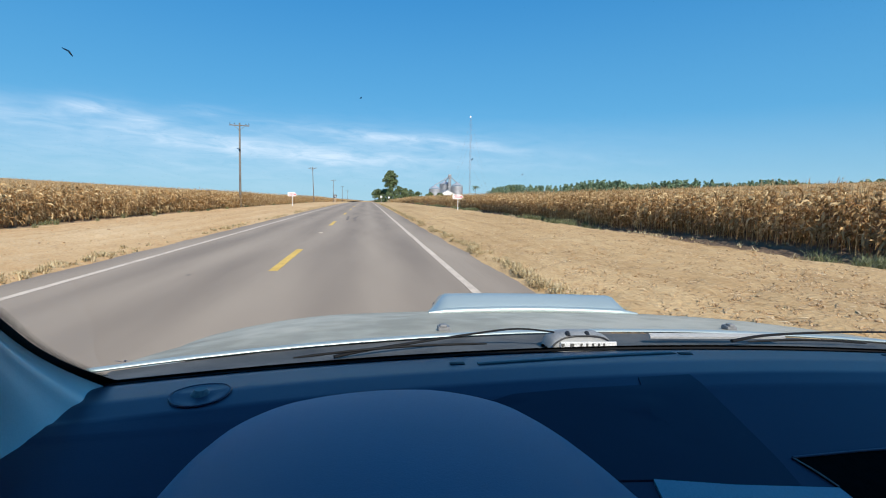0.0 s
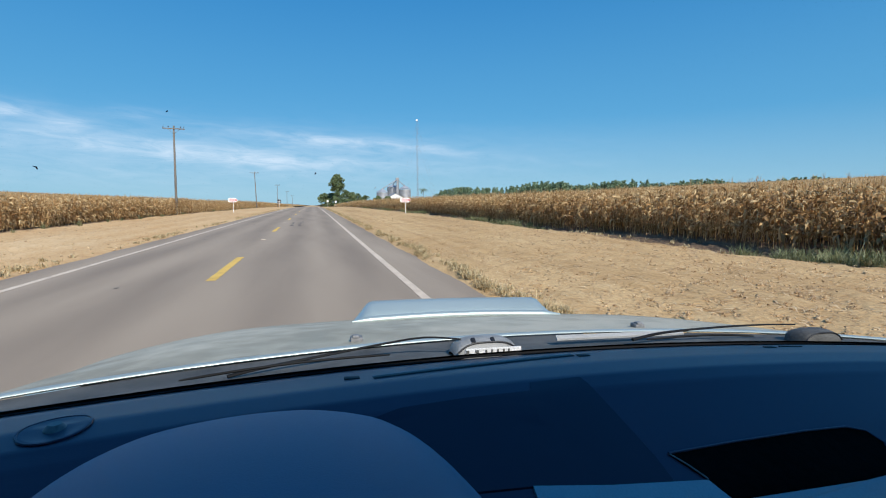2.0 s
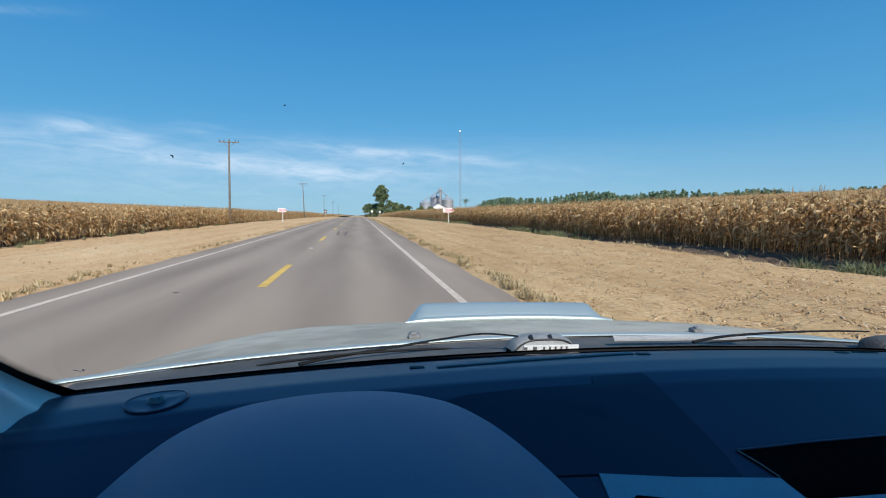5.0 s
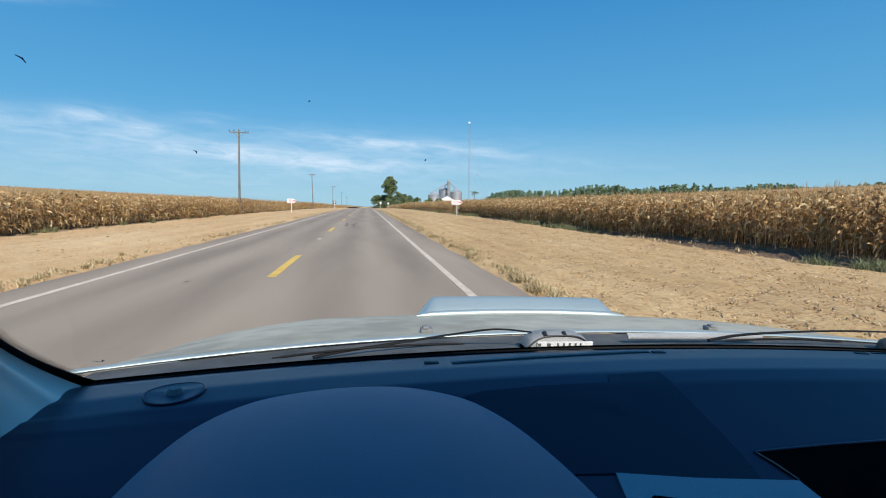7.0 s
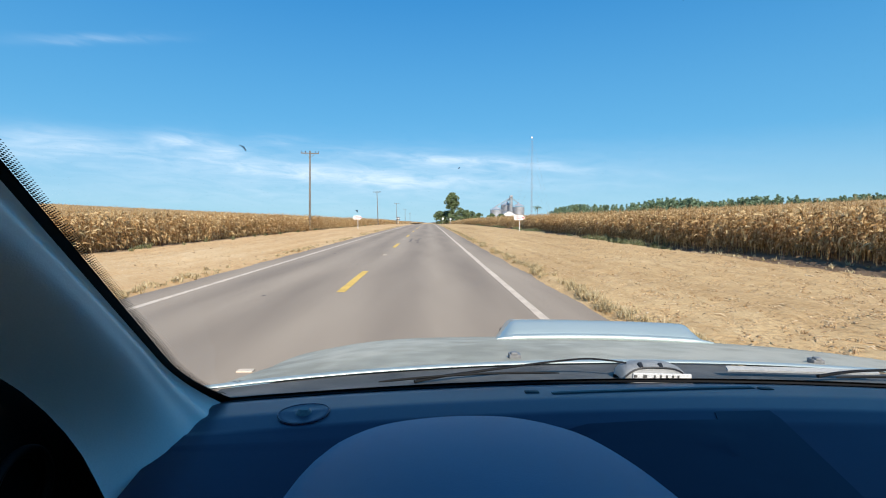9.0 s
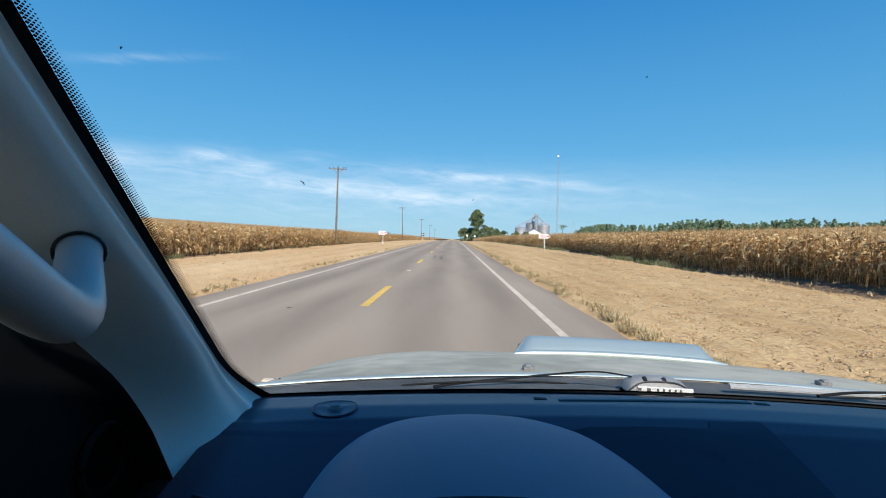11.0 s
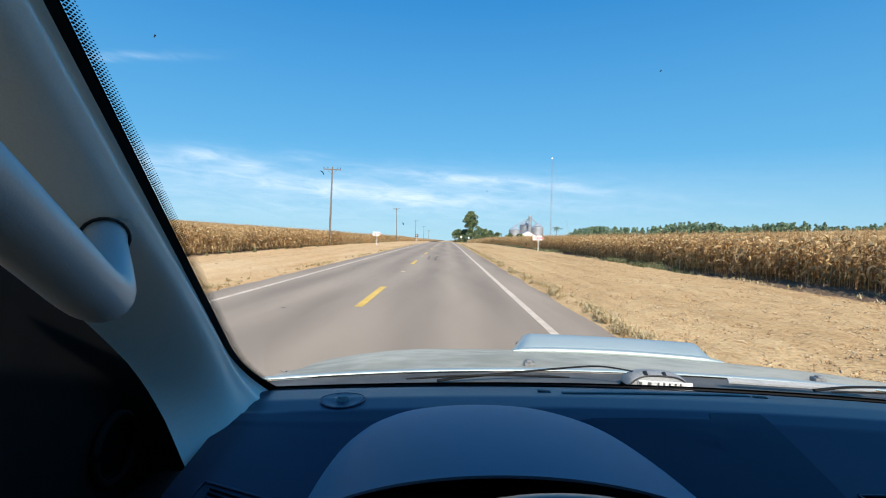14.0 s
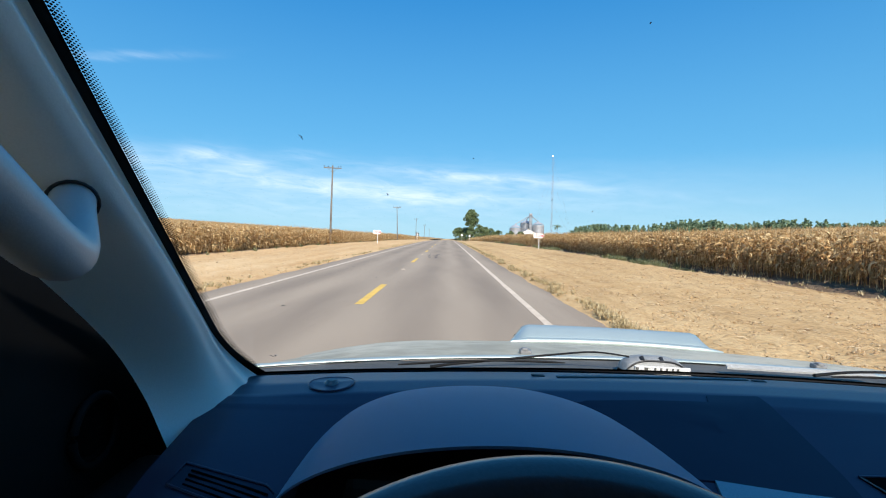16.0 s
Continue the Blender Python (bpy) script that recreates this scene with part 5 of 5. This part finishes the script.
    # dash centre: silver frame, with flat black plates as the pocket's and recesses' shade
    def plate(outline, lift, thick):
        bm = bmesh.new()
        face = bm.faces.new([bm.verts.new((x, y, dash_at(x, y) + lift)) for x, y in outline])
        face.normal_update()
        if face.normal.z < 0:
            face.normal_flip()
        r = bmesh.ops.extrude_face_region(bm, geom=[face])
        bmesh.ops.translate(bm, verts=[g for g in r["geom"] if isinstance(g, bmesh.types.BMVert)], vec=(0, -0.4 * thick, -thick))
        bmesh.ops.recalc_face_normals(bm, faces=bm.faces[:])
        return bm
    # thin darker sheet: shade of the steep dash centre put into its colour
    cover = [(0.10, 0.560), (0.15, 0.574), (0.22, 0.579), (0.300, 0.581), (0.304, 0.594), (0.370, 0.597), (0.374, 0.583), (0.384, 0.55), (0.395, 0.515), (0.400, 0.4975), (0.404, 0.4735), (0.335, 0.4775), (0.262, 0.486), (0.205, 0.488), (0.17, 0.50)]
    bm = bmesh.new()
    inner = [((x - 0.29) * 0.985 + 0.29, (y - 0.53) * 0.985 + 0.53) for x, y in cover]
    def bands(k, lift):
        out = []
        for (x, y), (xi, yi) in zip(cover, inner):
            px, py = (x, y) if k == 0 else ((xi - 0.29) * (1 - (k - 1) / 6) + 0.29, (yi - 0.53) * (1 - (k - 1) / 6) + 0.53)
            out.append(bm.verts.new((px, py, dash_at(px, py) + lift)))
        return out
    rings = [bands(0, 0.0002)] + [bands(k, 0.0018) for k in range(1, 7)]
    for ra, rb in zip(rings, rings[1:]):
        for k in range(len(ra)):
            bm.faces.new((ra[k], ra[(k + 1) % len(ra)], rb[(k + 1) % len(ra)], rb[k]))
    bm.faces.new(rings[-1])
    part("centre_shade", bm, DASH_SHADE, dash, "darker sheet for the shade on the steep dash centre", smooth=True)
    pocket_outline = [(0.415, 0.499), (0.50, 0.502), (0.60, 0.504), (0.66, 0.503), (0.683, 0.497), (0.692, 0.482), (0.684, 0.467), (0.668, 0.456), (0.62, 0.454), (0.456, 0.455), (0.440, 0.472)]
    part("pocket_shade_plate", plate(pocket_outline, 0.0015, 0.003), DEEP, dash, "flat black plate, shade of the pocket in the dash centre")
    rim_line = [(x, y, dash_at(x, y) + 0.002) for x, y in pocket_outline[:7]]
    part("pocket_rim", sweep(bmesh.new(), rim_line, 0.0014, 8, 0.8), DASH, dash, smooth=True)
    part("pocket_rim", sweep(bmesh.new(), [(x, y, dash_at(x, y) + 0.002) for x, y in (pocket_outline[0], (0.428, 0.486), pocket_outline[-1])], 0.0010, 8, 0.8), ARM_GREY, dash, "worn pale edge of the pocket", smooth=True)
    frame_line = [(0.259, 0.4855), (0.335, 0.4770), (0.438, 0.4700), (0.452, 0.4520), (0.62, 0.4510), (0.668, 0.4530), (0.688, 0.4670), (0.73, 0.4690), (0.85, 0.4820), (0.850, 0.4300), (0.262, 0.4300)]
    trim = part("console_trim", plate(frame_line, 0.004, 0.006), SILVER_TRIM, dash, "pale silver console trim")
    part("recess_shade_plate", plate([(0.281, 0.4630), (0.285, 0.4645), (0.324, 0.4590), (0.374, 0.4490), (0.402, 0.4380), (0.404, 0.4330), (0.275, 0.4330)], 0.0055, 0.002), DEEP, trim, "flat black plate, shade of the recess in the silver trim")
    part("recess_shade_plate", plate([(0.830, 0.4630), (0.826, 0.4645), (0.787, 0.4590), (0.737, 0.4490), (0.709, 0.4380), (0.707, 0.4330), (0.836, 0.4330)], 0.0055, 0.002), DEEP, trim, "flat black plate, shade of the recess in the silver trim")
    end_vent = [(-0.258, 0.447), (-0.182, 0.449), (-0.172, 0.444), (-0.170, 0.432), (-0.172, 0.421), (-0.262, 0.421)]
    ev = part("end_vent", plate(end_vent, 0.0012, 0.003), DASH_SHADE, dash, "black air vent at the dash end")
    part("vent_rim", sweep(bmesh.new(), [(x, y, dash_at(x, y) + 0.002) for x, y in end_vent + end_vent[:1]], 0.0013, 8, 0.8), DASH, ev, smooth=True)
    for k in range(4):
        part("vent_slat", sweep(bmesh.new(), [(-0.250 + 0.018 * i, 0.426 + 0.005 * k, dash_at(-0.250 + 0.018 * i, 0.426 + 0.005 * k) + 0.002) for i in range(5)], 0.0009, 6), DEEP, ev, smooth=True)
    for s in (-1, 1):                    # vents low in the dash
        bm = bmesh.new()
        box(bm, 0.03 + s * 0.235, 0.388 + 0.012 * s, 1.075, 0.085, 0.02, 0.06, 0.008)
        v = part("air_vent", bm, BLACK, dash)
        for k in range(4):
            part("vent_slat", box(bmesh.new(), 0.03 + s * 0.235, 0.376 + 0.012 * s, 1.055 + 0.013 * k, 0.075, 0.012, 0.002), DASH, v)

    # steering wheel
    hub = Vector((0.032, 0.132, 1.186))
    axis = Vector((0, -0.90, 0.43)).normalized()
    e1 = Vector((1, 0, 0))
    e2 = axis.cross(e1) * -1
    wheel = empty("steering_wheel")
    wheel.parent = ob
    part("wheel_rim", sweep(bmesh.new(), [hub + (e1 * math.cos(t) + e2 * math.sin(t)) * 0.182 for t in (2 * math.pi * k / 128 for k in range(129))], 0.0145, 16), LEATHER, wheel, "black leather wheel rim", smooth=True)
    part("wheel_hub", tube(bmesh.new(), hub - axis * 0.01, hub - axis * 0.055, 0.075, 0.062, 28), BLACK, wheel, smooth=True)
    for t in (0.15, math.pi - 0.15, -math.pi / 2):
        d = e1 * math.cos(t) + e2 * math.sin(t)
        part("spoke", sweep(bmesh.new(), [hub + d * 0.05 - axis * 0.035, hub + d * 0.12 - axis * 0.02, hub + d * 0.178], [0.02, 0.014, 0.012], 8, 0.6), BLACK, wheel, smooth=True)
    part("column", tube(bmesh.new(), hub - axis * 0.05, hub - axis * 0.28, 0.045, 0.06, 16), BLACK, wheel, smooth=True)

    # windscreen pillars with their trim
    def pillar(s):
        def fn(a, b):
            v = -0.06 + 1.08 * a
            e = Vector(screen(-0.997, v, 0.004)) + Vector((0.034 * max(0.0, 1 - max(v, 0) / 0.2) ** 2, 0, 0))
            base = max(0.0, 1 - a / 0.42)
            back_y = float(np.mean([np.interp(a + k * 0.025, (0, 0.06, 0.14, 0.26, 0.40, 0.60, 1.0), (-0.255, -0.220, -0.140, -0.092, -0.086, -0.097, -0.100)) for k in range(-2, 3)]))
            low = max(0.0, 1 - a / 0.60)
            rear = Vector((-0.086 + 0.088 * low, back_y * (1 - 0.12 * low), -0.006 - 0.034 * base))
            bulge = 0.048 * math.sin(math.pi * b ** 1.22) ** 1.2 * (1 - 0.55 * low)
            fold = (0.008 + 0.010 * base) * math.exp(-((b - 0.26) / 0.10) ** 2)
            p = e + rear * b + Vector((bulge + fold * 0.5, 0.006 * math.sin(math.pi * b), 0))
            return p if s < 0 else Vector((2 * XC - p.x, p.y, p.z))
        pl = part("windscreen_pillar", sheet(bmesh.new(), fn, 48, 28), PILLAR, ob, "grey plastic windscreen pillar trim", smooth=True)
        def back(a, b):
            e = Vector(fn(a, 1.0))
            g = Vector(screen(-1 if s < 0 else 1, -0.06 + 1.08 * a, -0.012))
            out = Vector((-0.05 if s < 0 else 0.05, -0.03, 0))
            return e * (1 - b) + (g + out) * b
        part("outer_pillar", sheet(bmesh.new(), back, 24, 4), PAINT, ob, "silver outer pillar")
        return fn
    fn = pillar(-1)
    pillar(1)
    # grab handle on the driver's pillar
    end, run, a0 = Vector((-0.221, 0.25, 1.4350)), Vector((0.125, -0.59, 0.345)), Vector((-0.292, 0.345, 1.482))
    off = end - a0
    a1 = a0 + run * 0.62
    pts = [a0, a0 + off * 0.45, a0 + off * 0.86, end + run * 0.03, end + run * 0.12, end + run * 0.3, end + run * 0.45, a1 + off * 0.4, a1]
    thick = [0.0120 + 0.0028 * min(1.0, k / 11) * min(1.0, (40 - k) / 9) for k in range(41)]
    grab = part("grab_handle", sweep(bmesh.new(), smooth_line(pts, 40), thick, 18), HANDLE, ob, "grey plastic grab handle on the pillar", smooth=True)
    for c, d in ((a0, off), (a1, off)):
        near = min((Vector(fn(i / 60, j / 30)) for i in range(61) for j in range(31)), key=lambda p: (p - c).cross(d.normalized()).length)
        d = d.normalized()
        c = c + d * max(0.0, (near - c).dot(d))
        m1, m2 = d.orthogonal().normalized(), d.cross(d.orthogonal().normalized())
        ring = [c + d * 0.008 + (m1 * math.cos(t) + m2 * math.sin(t)) * 0.0145 for t in (2 * math.pi * k / 20 for k in range(21))]
        part("socket_ring", sweep(bmesh.new(), ring, 0.0012, 6), BLACK, grab, "dark seam round the handle's foot", smooth=True)

    # cabin: doors, roof, floor, rear wall, seats
    for s in (-1, 1):
        xd = -0.345 if s < 0 else 2 * XC + 0.345
        bm = bmesh.new()
        box(bm, xd, -0.30, 0.85, 0.05, 1.72, 0.68, 0.015)
        door = part("door_panel", bm, BLACK, ob, "black door trim panel", smooth=True)
        part("armrest", box(bmesh.new(), xd - s * 0.05, -0.25, 0.98, 0.07, 0.6, 0.06, 0.02), BLACK, door, smooth=True)
        part("door_speaker", tube(bmesh.new(), (xd - s * 0.024, 0.34, 0.98), (xd - s * 0.034, 0.34, 0.98), 0.055, 0.05, 24), RUBBER, door, smooth=True)
        bm = bmesh.new()
        side = [(0.68, 1.16), (0.66, 1.26), (0.44, 1.42), (0.30, 1.47), (0.22, 1.44), (0.16, 1.16)]
        f = bm.faces.new([bm.verts.new((xd + s * 0.02, y, z)) for y, z in side])
        r = bmesh.ops.extrude_face_region(bm, geom=[f])
        bmesh.ops.translate(bm, verts=[g for g in r["geom"] if isinstance(g, bmesh.types.BMVert)], vec=(s * 0.03, 0, 0))
        part("mirror_corner", bm, RUBBER, door, "black mirror corner panel")
        loop = [(xd + s * 0.016, 0.470 + 0.030 * math.cos(t), 1.250 + 0.034 * math.sin(t)) for t in (2 * math.pi * k / 32 for k in range(33))]
        part("corner_speaker", sweep(bmesh.new(), loop, 0.0040, 10), RUBBER, door, "round black speaker ring on the mirror corner", smooth=True)
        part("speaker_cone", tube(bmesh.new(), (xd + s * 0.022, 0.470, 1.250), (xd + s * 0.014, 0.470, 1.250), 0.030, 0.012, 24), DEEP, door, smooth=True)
        part("door_skin", box(bmesh.new(), xd + s * 0.06, -0.30, 0.83, 0.06, 1.74, 0.74, 0.02), PAINT, ob, "silver door", smooth=True)
        part("door_pillar", box(bmesh.new(), xd + s * 0.0, -0.92, 1.42, 0.09, 0.14, 0.56, 0.02), PILLAR, ob, smooth=True)
        part("rear_door_skin", box(bmesh.new(), xd + s * 0.06, -1.45, 0.83, 0.06, 0.56, 0.74, 0.02), PAINT, ob, smooth=True)
        # panes out of view, added to cut the light entering the cabin
        for ya, yb in ((0.20, -0.86), (-0.98, -1.70)):
            pane = part("side_window", sheet(bmesh.new(), lambda a, b: (xd - s * (0.005 + 0.075 * b), ya + (yb - ya) * a - (0.20 * b * (1 - a) if ya > 0 else 0.0), 1.17 + 0.53 * b), 4, 4), CLEAR if ya > 0 else TINTED, door, "unseen side window, lightly tinted to dim the cabin" if ya > 0 else "unseen side window, tinted dark to dim the cabin")
        part("roof_rail", sweep(bmesh.new(), [(xd + s * 0.0 - s * 0.10, 0.06, 1.715), (xd - s * 0.07, -0.3, 1.735), (xd - s * 0.07, -0.9, 1.735), (xd - s * 0.08, -1.75, 1.70)], 0.045, 10), PILLAR, ob, smooth=True)
    part("headliner", sheet(bmesh.new(), lambda a, b: (XC + (a * 2 - 1) * 0.70, 0.085 - 1.835 * b, 1.715 + 0.035 * (1 - (a * 2 - 1) ** 2) - 0.015 * (2 * b - 1) ** 2), 16, 12, 0.012), HEADLINER, ob, "grey cloth roof lining", smooth=True)
    part("roof_skin", sheet(bmesh.new(), lambda a, b: (XC + (a * 2 - 1) * 0.73, 0.100 - 1.885 * b, 1.745 + 0.040 * (1 - (a * 2 - 1) ** 2) - 0.015 * (2 * b - 1) ** 2), 16, 12, 0.012), PAINT, ob, "silver roof", smooth=True)
    bm = bmesh.new()
    box(bm, XC, -1.76, 0.86, 1.62, 0.06, 0.80, 0.02)
    box(bm, XC, -1.76, 1.68, 1.50, 0.06, 0.10, 0.02)
    part("rear_wall", bm, FABRIC, ob)
    part("rear_window", sheet(bmesh.new(), lambda a, b: (XC + (a * 2 - 1) * 0.70, -1.76, 1.25 + 0.40 * b), 4, 2), TINTED, ob, "unseen rear window, tinted dark to dim the cabin")
    part("cabin_floor", box(bmesh.new(), XC, -0.5, 0.50, 1.60, 2.5, 0.05, 0.01), FABRIC, ob)
    part("firewall", box(bmesh.new(), XC, 0.72, 0.86, 1.60, 0.04, 0.72, 0.01), BLACK, ob)
    for x in (0.03, 0.85):
        bm = bmesh.new()
        box(bm, x, -0.55, 0.78, 0.50, 0.52, 0.16, 0.05)
        seat = part("seat", bm, FABRIC, ob, "dark cloth front seat", smooth=True)
        part("backrest", box(bmesh.new(), x, -0.87, 1.10, 0.48, 0.14, 0.62, 0.05, Matrix.Rotation(radians(14), 4, "X")), FABRIC, seat, smooth=True)

    # outer body and wheels
    for s in (-1, 1):
        x = XC + s * 0.80
        bm = bmesh.new()
        side = [(2.02, 0.55), (2.05, 0.82), (1.94, 0.91), (1.76, 0.98), (1.30, 1.09), (0.85, 1.165), (0.62, 1.18), (0.60, 0.50), (0.86, 0.50)]
        arch = [(1.36 + 0.42 * math.cos(t), 0.40 + 0.42 * math.sin(t)) for t in (math.pi * (0.93 - 0.86 * k / 10) for k in range(11))]
        f = bm.faces.new([bm.verts.new((x, y, z)) for y, z in side + arch])
        r = bmesh.ops.extrude_face_region(bm, geom=[f])
        bmesh.ops.translate(bm, verts=[g for g in r["geom"] if isinstance(g, bmesh.types.BMVert)], vec=(s * 0.06, 0, 0))
        part("front_wing", bm, PAINT, ob, "silver front wing")
        bm = bmesh.new()
        side = [(-1.80, 0.52), (-1.80, 1.18), (-3.35, 1.18), (-3.35, 0.60), (-2.98, 0.55)]
        arch = [(-2.5 + 0.42 * math.cos(t), 0.40 + 0.42 * math.sin(t)) for t in (math.pi * (0.93 - 0.86 * k / 10) for k in range(11))]
        f = bm.faces.new([bm.verts.new((x, y, z)) for y, z in side + arch])
        r = bmesh.ops.extrude_face_region(bm, geom=[f])
        bmesh.ops.translate(bm, verts=[g for g in r["geom"] if isinstance(g, bmesh.types.BMVert)], vec=(s * 0.06, 0, 0))
        part("bed_side", bm, PAINT, ob, "silver load bed side")
        for y in (1.36, -2.5):
            w = empty("wheel", (x - s * 0.06, y, 0.375))
            w.parent = ob
            bm = bmesh.new()
            ring = [(0.24, 0.105), (0.34, 0.12), (0.368, 0.10), (0.375, 0.05), (0.375, -0.05), (0.368, -0.10), (0.34, -0.12), (0.24, -0.105)]
            g = [[bm.verts.new((dx, rr * math.cos(t), rr * math.sin(t))) for rr, dx in ring] for t in (2 * math.pi * k / 32 for k in range(32))]
            for a, b in zip(g, g[1:] + g[:1]):
                for k in range(8):
                    bm.faces.new((a[k], a[(k + 1) % 8], b[(k + 1) % 8], b[k]))
            part("tyre", bm, RUBBER, w, smooth=True)
            part("rim", tube(bmesh.new(), (-0.09, 0, 0), (0.09, 0, 0), 0.245, seg=24), CHROME, w)
    bm = bmesh.new()
    box(bm, XC, 1.97, 0.76, 1.60, 0.10, 0.34, 0.03)
    part("grille", bm, BLACK, ob, smooth=True)
    part("bumper", box(bmesh.new(), XC, 2.04, 0.55, 1.66, 0.16, 0.22, 0.04), PAINT, ob, smooth=True)
    part("bed_floor", box(bmesh.new(), XC, -2.58, 0.66, 1.54, 1.56, 0.05, 0.01), BLACK, ob)
    part("tailgate", box(bmesh.new(), XC, -3.36, 0.90, 1.62, 0.06, 0.54, 0.02), PAINT, ob, smooth=True)
    part("chassis", box(bmesh.new(), XC, -0.6, 0.46, 0.9, 4.9, 0.14, 0.02), BLACK, ob)


truck()
